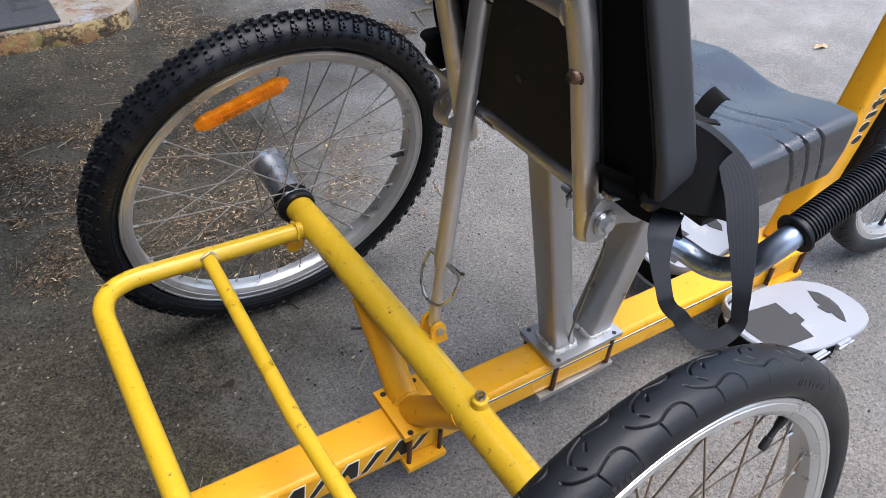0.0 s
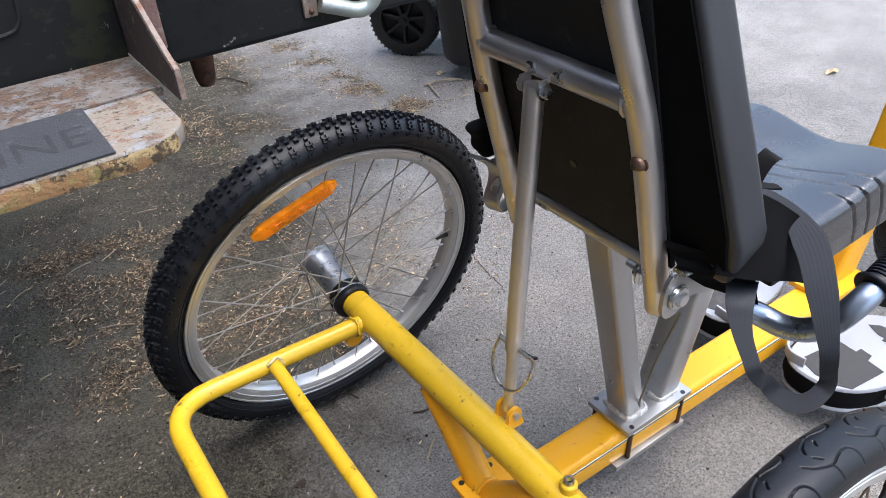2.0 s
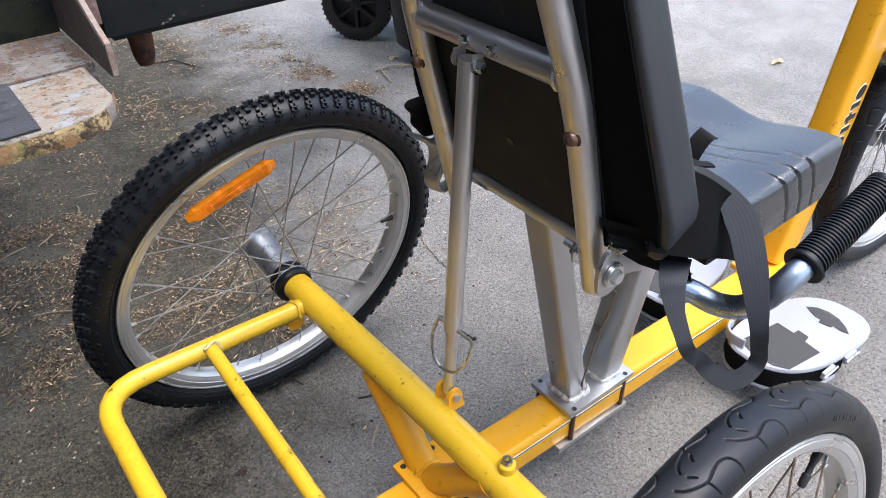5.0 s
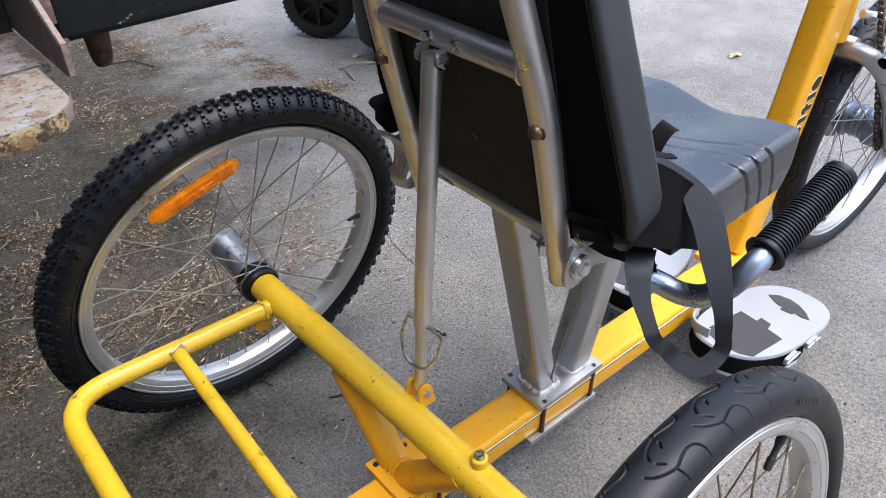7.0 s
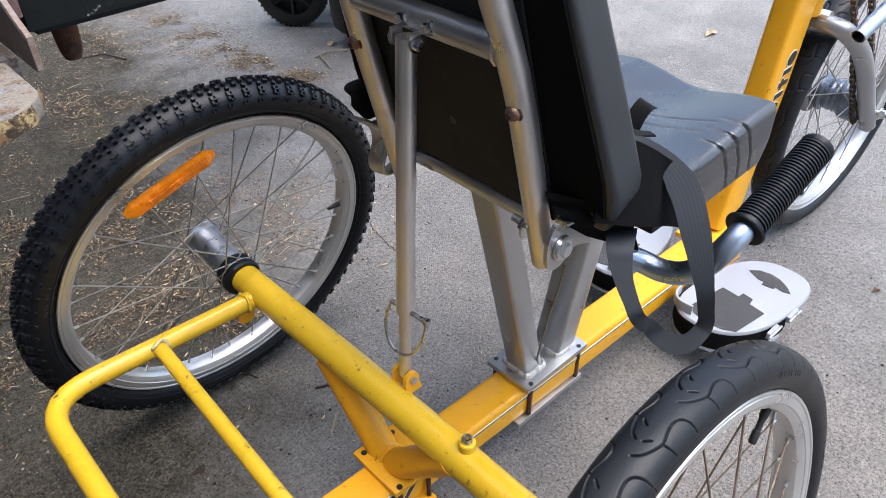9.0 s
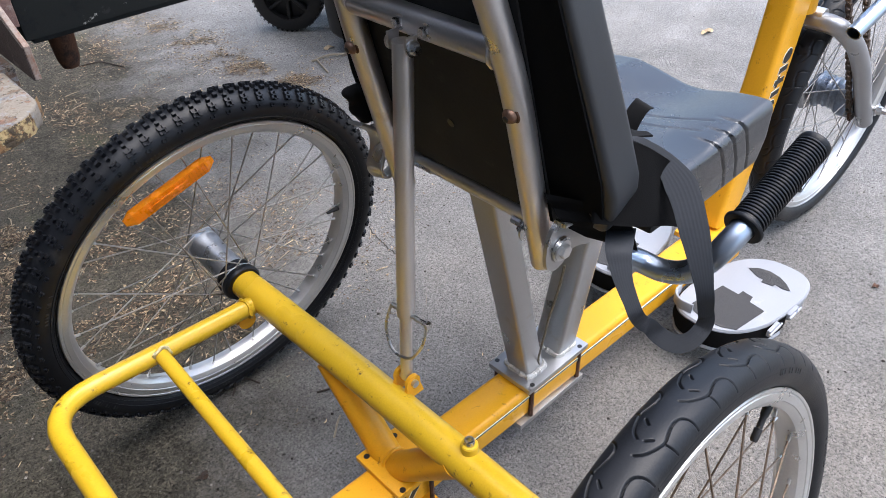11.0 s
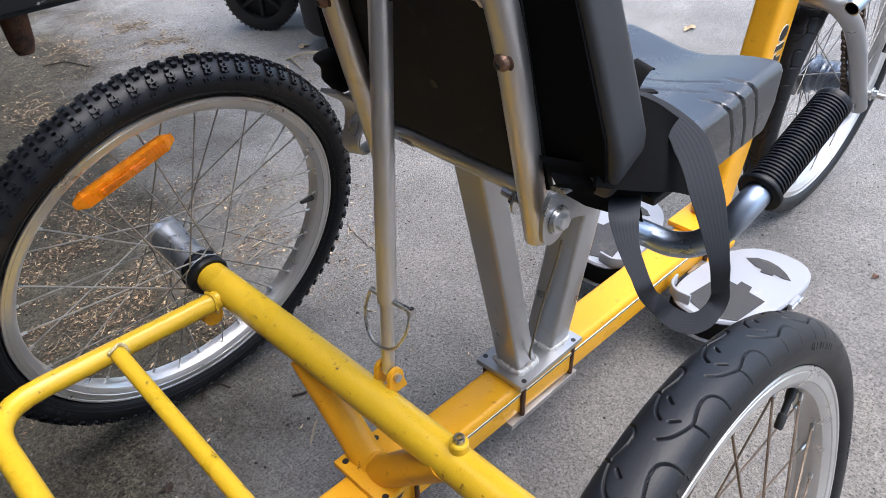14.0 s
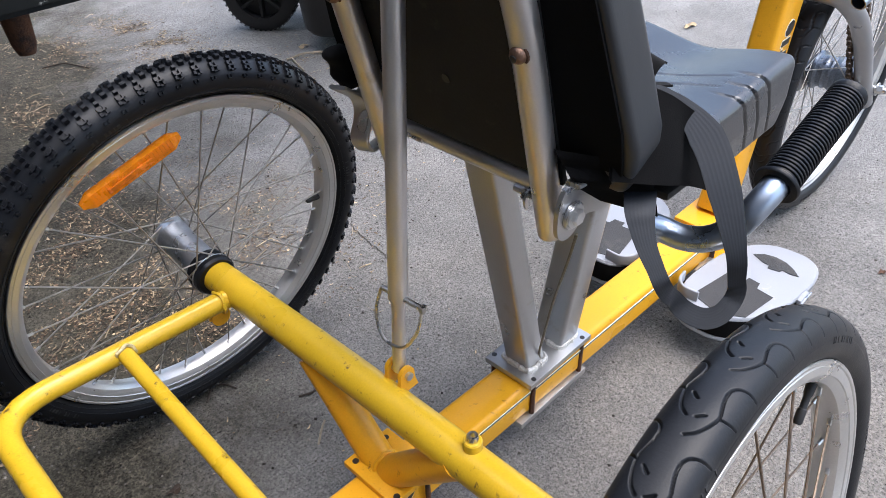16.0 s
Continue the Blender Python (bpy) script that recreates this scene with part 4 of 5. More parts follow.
# side bars with grips
for s in (-1, 1):
    BARP = [(0.158, 0.1455 * s, 0.4295), (0.164, 0.1510 * s, 0.4262), (0.1735, 0.160 * s, 0.4200), (0.1765, 0.1760 * s, 0.4175), (0.1802, 0.1944 * s, 0.4225), (0.1866, 0.2105 * s, 0.4375), (0.1945, 0.2190 * s, 0.4575), (0.2090, 0.2230 * s, 0.4698), (0.3052, 0.2266 * s, 0.5081)]
    bar = part("side_bar", tube(fillet(BARP, 0.014, 5), 0.0104, 20), CHROME, bk, "bent chromed side bar")
    a, b = Vector((0.2081, 0.2230 * s, 0.4695)), Vector((0.3040, 0.2266 * s, 0.5076))
    ln = (b - a).length
    prof = [(0.0108, 0), (0.0165, 0.0), (0.0173, 0.0012), (0.0173, 0.0030), (0.0160, 0.0042), (0.0132, 0.005)]
    n = 28
    for i in range(n):
        y = 0.008 + (ln - 0.010) * i / n
        prof += [(0.0131, y), (0.0144, y + 0.0005), (0.0146, y + 0.0012), (0.0143, y + 0.0020), (0.0131, y + 0.0024)]
    prof += [(0.0146, ln), (0.0142, ln + 0.003), (0.0090, ln + 0.004), (0.0001, ln + 0.004)]
    q = (b - a).to_track_quat("Y", "Z").to_matrix().to_4x4()
    gm = lathe(bmesh.new(), prof, Matrix.Identity(4), 96, closed=False)
    for v in gm.verts:
        rr = math.hypot(v.co.x, v.co.z)
        if 0.0138 < rr < 0.0150 and round(math.atan2(v.co.z, v.co.x) / (math.pi / 48)) % 6 == 0:
            v.co.x *= 0.985
            v.co.z *= 0.985
    bmesh.ops.transform(gm, matrix=Matrix.Translation(a) @ q, verts=gm.verts)
    part("grip", gm, RUBBER, bar, "ribbed black rubber grip")
    # hinge bracket: a rounded ear with an arm running forward to the bar
    ear = [(-0.018, -0.010), (-0.012, -0.019), (-0.002, -0.021), (0.008, -0.017), (0.016, -0.006), (0.050, -0.020), (0.057, -0.006), (0.032, 0.012), (0.016, 0.026), (0.0, 0.030), (-0.011, 0.026), (-0.018, 0.012)]
    for _ in range(2):
        ear = [q for (ua, va), (ub, vb) in zip(ear, ear[1:] + ear[:1]) for q in ((ua * 0.75 + ub * 0.25, va * 0.75 + vb * 0.25), (ua * 0.25 + ub * 0.75, va * 0.25 + vb * 0.75))]
    bm = bmesh.new()
    if s < 0:
        sweep(bm, [(0.110, -0.1125, 0.446), (0.110, -0.1165, 0.446)], [(u * s, v) for u, v in ear], (0, 0, 1))
        bmesh.ops.recalc_face_normals(bm, faces=bm.faces)
    else:
        sweep(bm, fillet([(0.088, 0.128, 0.484), (0.112, 0.126, 0.466), (0.113, 0.125, 0.446), (0.103, 0.125, 0.425), (0.112, 0.124, 0.410), (0.130, 0.122, 0.418)], 0.012), rounded(0.022, 0.004, 0.0015), (-1, 0, 0.3))
    part("hinge_bracket", bm, POST, bar, "flat steel hinge bracket")
    bm = bmesh.new()
    sweep(bm, fillet([(0.104, s * 0.1185, 0.4755), (0.124, s * 0.1185, 0.4735), (0.143, s * 0.120, 0.458), (0.170, s * 0.128, 0.441)], 0.012), rounded(0.013, 0.0035, 0.0012), (0, 0, 1))
    part("hinge_strap", bm, POST, bar, "bent steel flange")
    part("hinge_washer", lathe(bmesh.new(), [(0.0001, 0.002), (0.0115, 0.002), (0.0120, 0), (0.0001, 0)], Matrix.Translation((0.110, s * 0.1170, 0.446)) @ Matrix.Rotation(radians(180 if s < 0 else 0), 4, "Z"), 22), ZINC, bar)
    part("hinge_bolt", hexbolt((0.110, s * 0.1195, 0.446), (0, s, 0), 0.0068, 0.005), ALLOY, bar, "zinc-plated bolt head")


def strap(points, w=0.036, t=0.0016, face=(0, -1, 0), faces=None, name="belt", label="dark grey webbing belt loop", widths=None, material=None):
    """A flat band along points, its broad side towards face."""
    q = [Vector(p) for p in points]
    q = [q[0] * 2 - q[1]] + q + [q[-1] * 2 - q[-2]]
    pts = []
    for a, b, c, d in zip(q, q[1:], q[2:], q[3:]):
        for k in range(6):
            u = k / 6
            pts.append((b * 2 + (c - a) * u + (a * 2 - b * 5 + c * 4 - d) * u * u + (b * 3 - a - c * 3 + d) * u ** 3) * 0.5)
    pts.append(q[-2])
    bm = bmesh.new()
    rings = []
    n = len(pts)
    for i, p in enumerate(pts):
        tg = (pts[min(i + 1, n - 1)] - pts[max(i - 1, 0)]).normalized()
        f = Vector(face)
        if faces:
            k = i / (n - 1) * (len(faces) - 1)
            j = min(int(k), len(faces) - 2)
            f = Vector(faces[j]).lerp(Vector(faces[j + 1]), k - j)
        side = tg.cross(f).normalized()
        nr = side.cross(tg).normalized()
        wide = w
        if widths:
            k = i / (n - 1) * (len(widths) - 1)
            j = min(int(k), len(widths) - 2)
            wide = widths[j] + (widths[j + 1] - widths[j]) * (k - j)
        row = []
        for c in range(33):
            a = (c / 32 - 0.5) * wide
            row.append((p + side * a + nr * (t / 2 + 0.00007 * (c // 2 % 2)), p + side * a - nr * t / 2))
        rings.append([bm.verts.new(q[0]) for q in row] + [bm.verts.new(q[1]) for q in row[::-1]])
    m = 66
    for r, q in zip(rings, rings[1:]):
        for j in range(m):
            bm.faces.new((r[j], r[(j + 1) % m], q[(j + 1) % m], q[j]))
    bm.faces.new(rings[0][::-1])
    bm.faces.new(rings[-1])
    bmesh.ops.recalc_face_normals(bm, faces=bm.faces)
    return part(name, bm, material or WEB, bk, label)


strap([(0.1690, -0.1270, 0.5310), (0.1800, -0.1430, 0.5260), (0.1805, -0.1760, 0.5050), (0.1690, -0.2030, 0.4740), (0.1610, -0.2240, 0.4360), (0.1665, -0.2275, 0.4100), (0.1695, -0.2285, 0.3990), (0.1680, -0.2283, 0.3905), (0.1619, -0.2273, 0.3848), (0.1561, -0.2249, 0.3802), (0.1500, -0.2189, 0.3770), (0.1460, -0.2105, 0.3773), (0.1430, -0.2010, 0.3815), (0.1350, -0.1970, 0.3930), (0.1180, -0.1985, 0.4100), (0.1065, -0.1985, 0.4250), (0.1075, -0.1915, 0.4340), (0.1120, -0.1800, 0.4446), (0.1175, -0.1710, 0.4547), (0.1250, -0.1630, 0.4635), (0.1460, -0.1500, 0.4660)],
      widths=[0.006, 0.009, 0.025, 0.023, 0.0145, 0.013, 0.0135, 0.014, 0.0145, 0.0155, 0.0165, 0.0165, 0.0155, 0.014, 0.013, 0.0125, 0.0125, 0.0145, 0.018, 0.022, 0.024], face=(-0.67, -0.34, 0.66))
# soft black cloth gathered under the back cushion, falling over the start of the bar
bm = bmesh.new()
UP_E = [Vector(q) for q in ((0.1010, -0.102, 0.5000), (0.1120, -0.1290, 0.5000), (0.1240, -0.1480, 0.4980), (0.1400, -0.1590, 0.4880))]
LO_E = [Vector(q) for q in ((0.1075, -0.1205, 0.4730), (0.1270, -0.1290, 0.4560), (0.1490, -0.1440, 0.4440), (0.1630, -0.1590, 0.4370))]
grid = []
for i in range(25):
    k = i / 24 * 3
    j = min(int(k), 2)
    a, b = UP_E[j].lerp(UP_E[j + 1], k - j), LO_E[j].lerp(LO_E[j + 1], k - j)
    col = []
    for m in range(13):
        v = m / 12
        p = a.lerp(b, v) + Vector((-0.67, -0.48, 0.3)) * (0.0035 * math.sin(v * 11 + i * 0.22) * math.sin(math.pi * v) + 0.004 * math.sin(math.pi * v))
        col.append((bm.verts.new(p), bm.verts.new(p + Vector((0.002, 0.0015, -0.002)))))
    grid.append(col)
for c, d in zip(grid, grid[1:]):
    for k in range(12):
        bm.faces.new((c[k][0], d[k][0], d[k + 1][0], c[k + 1][0]))
        bm.faces.new((c[k][1], c[k + 1][1], d[k + 1][1], d[k][1]))
    for k in (0, 12):
        bm.faces.new((c[k][0], c[k][1], d[k][1], d[k][0]))
bmesh.ops.recalc_face_normals(bm, faces=bm.faces)
part("cloth_fold", bm, BLACK, bk, "soft black cloth folded over the hinge")
strap([(0.236, -0.086, 0.494), (0.222, -0.098, 0.508), (0.203, -0.112, 0.520), (0.190, -0.130, 0.526)], w=0.020, face=(-0.3, -0.5, 0.8), name="belt_fold", label="black folded belt end on the seat", material=CLOTH)
strap([(0.246, -0.080, 0.482), (0.250, -0.081, 0.496), (0.256, -0.083, 0.508), (0.262, -0.085, 0.514), (0.268, -0.084, 0.511)], w=0.017, faces=[(-0.9, -0.3, 0.3), (-0.85, -0.3, 0.5), (-0.6, -0.3, 0.8), (0.2, -0.2, 1)], label="short dark belt end standing up from the seat", material=CLOTH)
# left side: folded belt and its buckle
part("belt_roll", round_box((0.016, 0.010, 0.022), 0.009, (5, 3, 6), lambda p: Vector((0.112 + p.x - p.z * 0.35 + 0.002 * math.sin(p.z * 300), 0.143 + p.y, 0.492 + p.z))), CLOTH, bk, "rolled belt on the far side")

part("cord", tube(fillet([(0.118, -0.117, 0.424), (0.150, -0.092, 0.372), (0.197, -0.046, 0.262), (0.228, -0.012, 0.150), (0.236, -0.008, 0.128)], 0.03), 0.0013, 6), mat("frayed_cord", (0.20, 0.18, 0.14), 0.9, 0, 0.4, 90, 500, 0.5), bk, "thin frayed cord")

# foot plates
def foot_plate(s):
    """s: -1 right, 1 left. A shallow white tray with a black heel band and grip patches."""
    ft = new("foot_plate")
    ft.empty_display_size = 0.05
    ft.parent = trike
    tagged(ft, "white plastic foot plate with black grip patches and heel strap")
    z = 0.088
    out = []
    for i in range(40):
        a = 2 * math.pi * i / 40
        c, d = math.cos(a), math.sin(a)
        e = 2 / 2.6
        out.append((0.597 + 0.104 * math.copysign(abs(c) ** e, c), s * (0.106 - 0.063 * math.copysign(abs(d) ** e, d) + 0.019 * c)))
    bm = bmesh.new()
    top = [bm.verts.new((x, y, z)) for x, y in out]
    rim = [bm.verts.new((0.594 + (x - 0.594) * 1.02, s * 0.106 + (y - s * 0.106) * 1.03, z - 0.003)) for x, y in out]
    low = [bm.verts.new((0.594 + (x - 0.594) * 1.01, s * 0.106 + (y - s * 0.106) * 1.015, z - 0.016)) for x, y in out]
    for r, q in ((top, rim), (rim, low)):
        for i in range(40):
            j = (i + 1) % 40
            bm.faces.new((r[i], r[j], q[j], q[i]))
    bm.faces.new(top)
    bm.faces.new(low[::-1])
    bmesh.ops.recalc_face_normals(bm, faces=bm.faces)
    part("tray", bm, WHITE, ft)
    # heel band: black wall round the rear half, with a white foot below
    rear = [p for p in out if p[0] < 0.60]
    rear.sort(key=lambda p: math.atan2(p[1] - s * 0.106, -(p[0] - 0.60)))
    bm = bmesh.new()
    cols = []
    for x, y in rear:
        u, v = (x - 0.594) * 1.03, (y - s * 0.106) * 1.05
        cols.append([bm.verts.new((0.594 + u, s * 0.106 + v, z - 0.004)), bm.verts.new((0.594 + u * 1.02, s * 0.106 + v * 1.02, z - 0.020)), bm.verts.new((0.594 + u * 0.98, s * 0.106 + v * 0.96, z - 0.036)), bm.verts.new((0.594 + u * 0.90, s * 0.106 + v * 0.9, z - 0.030))])
    for r, q in zip(cols, cols[1:]):
        for k in range(4):
            bm.faces.new((r[k], q[k], q[(k + 1) % 4], r[(k + 1) % 4]))
    bmesh.ops.recalc_face_normals(bm, faces=bm.faces)
    part("heel_band", bm, BLACK, ft, "black felted heel band")
    part("under_rim", tube([(0.594 + (x - 0.594) * 0.99, s * 0.106 + (y - s * 0.106) * 1.0, z - 0.040) for x, y in rear], 0.0035, 8), WHITE, ft)
    # inner upstand
    part("heel_stop", sweep(bmesh.new(), fillet([(0.502, s * 0.074, z + 0.008), (0.500, s * 0.052, z + 0.008), (0.512, s * 0.038, z + 0.008), (0.532, s * 0.036, z + 0.008)], 0.012), rounded(0.004, 0.017, 0.0015)), WHITE, ft)
    # stepped grip patches
    def patch(pts):
        bm = bmesh.new()
        lo = [bm.verts.new((x, s * y, z + 0.0005)) for x, y in pts]
        hi = [bm.verts.new((x, s * y, z + 0.0012)) for x, y in pts]
        n = len(pts)
        for i in range(n):
            bm.faces.new((lo[i], lo[(i + 1) % n], hi[(i + 1) % n], hi[i]))
        bm.faces.new(hi)
        bmesh.ops.recalc_face_normals(bm, faces=bm.faces)
        part("grip_patch", bm, PAD, ft, "black grip patch", smooth=False)

    patch([(0.512, 0.062), (0.588, 0.075), (0.586, 0.102), (0.597, 0.103), (0.595, 0.120), (0.582, 0.122), (0.578, 0.147), (0.515, 0.138), (0.505, 0.120), (0.502, 0.092)])
    patch([(0.654, 0.082), (0.665, 0.094), (0.669, 0.110), (0.666, 0.127), (0.657, 0.142), (0.646, 0.153), (0.643, 0.142), (0.645, 0.130), (0.639, 0.129), (0.636, 0.112), (0.644, 0.111), (0.644, 0.102)])
    # side hinge clips
    for x, y in ((0.560, 0.171), (0.612, 0.1745)):
        part("side_clip", box(x - 0.014, x + 0.014, s * y - 0.003, s * y + 0.003, z - 0.012, z - 0.001, 0.0015), WHITE, ft)
        part("clip_pin", rod((x - 0.018, s * (y + 0.004), z - 0.005), (x + 0.018, s * (y + 0.004), z - 0.005), 0.0022, 8), ZINC, ft)
    part("arm", box(0.575, 0.620, min(s * 0.030, s * 0.060), max(s * 0.030, s * 0.060), z - 0.026, z - 0.009, 0.003), POST, ft)
    part("support", tube([(0.600, s * 0.02, z - 0.02), (0.600, s * 0.12, z - 0.018)], 0.009, 12), POST, ft)


foot_plate(-1)
foot_plate(1)

# front frame: clamp, upright, head
part("front_clamp", box(0.610, 0.712, -0.040, 0.030, 0.1186, 0.1275, 0.0015), AMBER, trike)
part("front_clamp", box(0.610, 0.712, -0.040, 0.030, 0.0590, 0.0695, 0.0015), AMBER, trike)
for x in (0.622, 0.700):
    part("bolt", rod((x, -0.034, 0.055), (x, -0.034, 0.132), 0.0035, 8), RUST, trike)
U0, U1, U2 = Vector((0.681, 0.000, 0.126)), Vector((0.734, 0.000, 0.350)), Vector((0.782, 0.000, 0.66))
upright = part("front_upright", sweep(bmesh.new(), [U0, U1, U2], rounded(0.038, 0.064, 0.007), (1, 0, 0)), AMBER, trike, "deep yellow front upright tube")
part("head_sleeve", rod((0.795, 0.0, 0.440), (0.778, 0.0, 0.66), 0.022, 22), AMBER, trike, "round yellow head sleeve")
# lettering on the upright, as plain shapes
ax = (U1 - U0).normalized()
ac = Vector((ax.z, 0, -ax.x))
BAR_SHAPE = [(-1, -1), (1, -1), (1, 1), (-1, 1)]
CROSS_SHAPE = [(-0.45, -1), (0.45, -1), (0.45, 0.1), (1, 0.1), (1, 0.55), (0.45, 0.55), (0.45, 1), (-0.45, 1), (-0.45, 0.55), (-1, 0.55), (-1, 0.1), (-0.45, 0.1)]
OVAL_SHAPE = [(math.cos(radians(30 * i)), math.sin(radians(30 * i))) for i in range(12)]
for at, ln, w, shape in ((0.172, 0.013, 0.021, OVAL_SHAPE), (0.192, 0.015, 0.021, OVAL_SHAPE), (0.211, 0.008, 0.022, BAR_SHAPE), (0.229, 0.017, 0.026, CROSS_SHAPE), (0.247, 0.008, 0.022, BAR_SHAPE), (0.266, 0.021, 0.022, OVAL_SHAPE)):
    c = U0 + ax * (at + 0.006) + ac * 0.003
    for mtl, grow, dy in ((DECALW, 0.0016, -0.0194), (DECAL, 0.0, -0.0200)):
        bm = bmesh.new()
        q = [c + ax * (u * (ln / 2 + grow) - v * 0.003) + ac * (-v * (w / 2 + grow)) for u, v in shape]
        n = len(q)
        vs = [bm.verts.new((p.x, dy, p.z)) for p in q] + [bm.verts.new((p.x, dy + 0.0015, p.z)) for p in q]
        bm.faces.new(vs[:n])
        for i in range(n):
            bm.faces.new((vs[i], vs[n + i], vs[n + (i + 1) % n], vs[(i + 1) % n]))
        bmesh.ops.recalc_face_normals(bm, faces=bm.faces)
        part("letter_shape" if mtl is DECAL else "letter_outline", bm, mtl, upright, "", False)

# fork, drive and chain
part("fork_crown", tube([(0.815, -0.030, 0.428), (0.815, 0.030, 0.428)], 0.014, 16), ALLOY, trike)
for s in (-1, 1):
    part("fork_leg", tube([(0.812, -0.01, 0.424), (0.812, -0.012 + 0.040 * s, 0.424), (0.858, -0.015 + 0.054 * s, 0.388), (0.912, -0.018 + 0.054 * s, 0.335), (1.010, -0.022 + 0.054 * s, 0.205)], 0.0135, 20, 0.03), mat("fork_paint", (0.34, 0.34, 0.345), 0.35, 0.6, 0.06, 20, 500, 0.02), trike, "silver painted fork leg")
    part("axle_nut", hexbolt((1.000, -0.020 + 0.072 * s, 0.236), (0, s, 0), 0.0075, 0.008), ZINC, trike)
    part("axle_end", rod((1.000, -0.020 + 0.06 * s, 0.236), (1.000, -0.020 + 0.092 * s, 0.236), 0.0046, 12), ZINC, trike)
part("gear_hub", lathe(bmesh.new(), [(0.0001, -0.034), (0.030, -0.034), (0.034, -0.030), (0.034, -0.010), (0.030, -0.006), (0.0265, 0.0), (0.0285, 0.003), (0.0265, 0.006), (0.0265, 0.010), (0.0285, 0.013), (0.0265, 0.016), (0.0265, 0.022), (0.032, 0.026), (0.032, 0.031), (0.0001, 0.031)], pose(1.003, -0.022, 0.242), 36), GEAR, trike, "ridged grey gear hub")
COG = Vector((1.003, -0.058, 0.238))
bm = bmesh.new()
teeth = 18
rings = [[], []]
for k, y in enumerate((-0.0015, 0.0015)):
    for i in range(teeth * 2):
        r = 0.034 if i % 2 else 0.029
        a = math.pi * i / teeth
        rings[k].append(bm.verts.new(COG + Vector((r * math.cos(a), y, r * math.sin(a)))))
n = teeth * 2
for i in range(n):
    bm.faces.new((rings[0][i], rings[0][(i + 1) % n], rings[1][(i + 1) % n], rings[1][i]))
bm.faces.new(rings[0][::-1])
bm.faces.new(rings[1])
part("sprocket", bm, RUST, trike, "dark chain sprocket", smooth=False)
chain = new("chain")
chain.empty_display_size = 0.03
chain.parent = trike
tagged(chain, "rusty brown drive chain")
lk = bmesh.new()
for y in (-0.0034, 0.0034):
    sweep(lk, [(0, y - 0.0006, 0), (0, y + 0.0006, 0)], [(0.0030, -0.0085), (0.0042, -0.006), (0.0026, 0.0), (0.0042, 0.006), (0.0030, 0.0085), (-0.0030, 0.0085), (-0.0042, 0.006), (-0.0026, 0.0), (-0.0042, -0.006), (-0.0030, -0.0085)], (0, 0, 1))
for z in (-0.0063, 0.0063):
    tube([(0, -0.0042, z), (0, 0.0042, z)], 0.0034, 8, bm=lk)
bmesh.ops.recalc_face_normals(lk, faces=lk.faces)
link_mesh = bpy.data.meshes.new("chain_link")
lk.to_mesh(link_mesh)
lk.free()
link_mesh.materials.append(mat("chain_steel", (0.11, 0.08, 0.06), 0.5, 0.7, 0.4, 80, 500, 0.2))
for a, b in ((COG + Vector((-0.030, 0.0, -0.006)), Vector((0.735, -0.050, 0.590))), (COG + Vector((0.024, 0.0, 0.018)), Vector((0.780, -0.050, 0.600)))):
    d = b - a
    cnt = int(d.length / 0.0127)
    for i in range(cnt):
        o = new("chain_link", link_mesh)
        o.parent = chain
        o.matrix_local = Matrix.Translation(a + d * ((i + 0.5) / cnt)) @ Matrix.Rotation(math.atan2(d.x, d.z), 4, "Y") @ Matrix.Diagonal((1, 1 if i % 2 else 0.62, 1, 1))
part("crank_tube", lathe(bmesh.new(), [(0.0108, 0), (0.0108, 0.20), (0.0092, 0.20), (0.0092, 0)], Matrix.Translation((0.797, -0.080, 0.424)) @ Vector((0.085, -0.012, 0.040)).to_track_quat("Y", "Z").to_matrix().to_4x4(), 22), CHROME, trike, "open-ended chromed tube")
part("cable_stop", hexbolt((0.880, -0.100, 0.468), (0.0, -0.8, 0.6), 0.010, 0.010, True), ALLOY, trike)
part("brake_arm", tube([(0.800, -0.030, 0.480), (0.840, -0.050, 0.470), (0.868, -0.060, 0.490)], 0.006, 10, 0.02), ALLOY, trike)
part("brake_cable", tube([(0.868, -0.060, 0.490), (0.865, -0.062, 0.56), (0.83, -0.05, 0.64)], 0.0025, 8, 0.04), PLASTIC, trike)
bm = box(-0.010, 0.010, -0.002, 0.002, -0.030, 0.030, 0.001)
bmesh.ops.transform(bm, matrix=pose(0.178, -0.021, 0.03, 0, 20, 0), verts=bm.verts)
part("wheel_reflector", bm, DECAL, front, "dark clip on reflector base")

# lettering along the beam, as plain slanted shapes with a pale outline
def beam_shape(pts, material, lift):
    bm = bmesh.new()

    def face_y(x):
        return 0.017 - (x + 0.36) * 0.0217 - 0.0250 - lift
    vs = [bm.verts.new((a, face_y(a), b)) for a, b in pts] + [bm.verts.new((a, face_y(a) + 0.0012, b)) for a, b in pts]
    n = len(pts)
    bm.faces.new(vs[:n])
    for i in range(n):
        bm.faces.new((vs[i], vs[n + i], vs[n + (i + 1) % n], vs[(i + 1) % n]))
    bmesh.ops.recalc_face_normals(bm, faces=bm.faces)
    part("letter_shape", bm, material, trike, "", False)


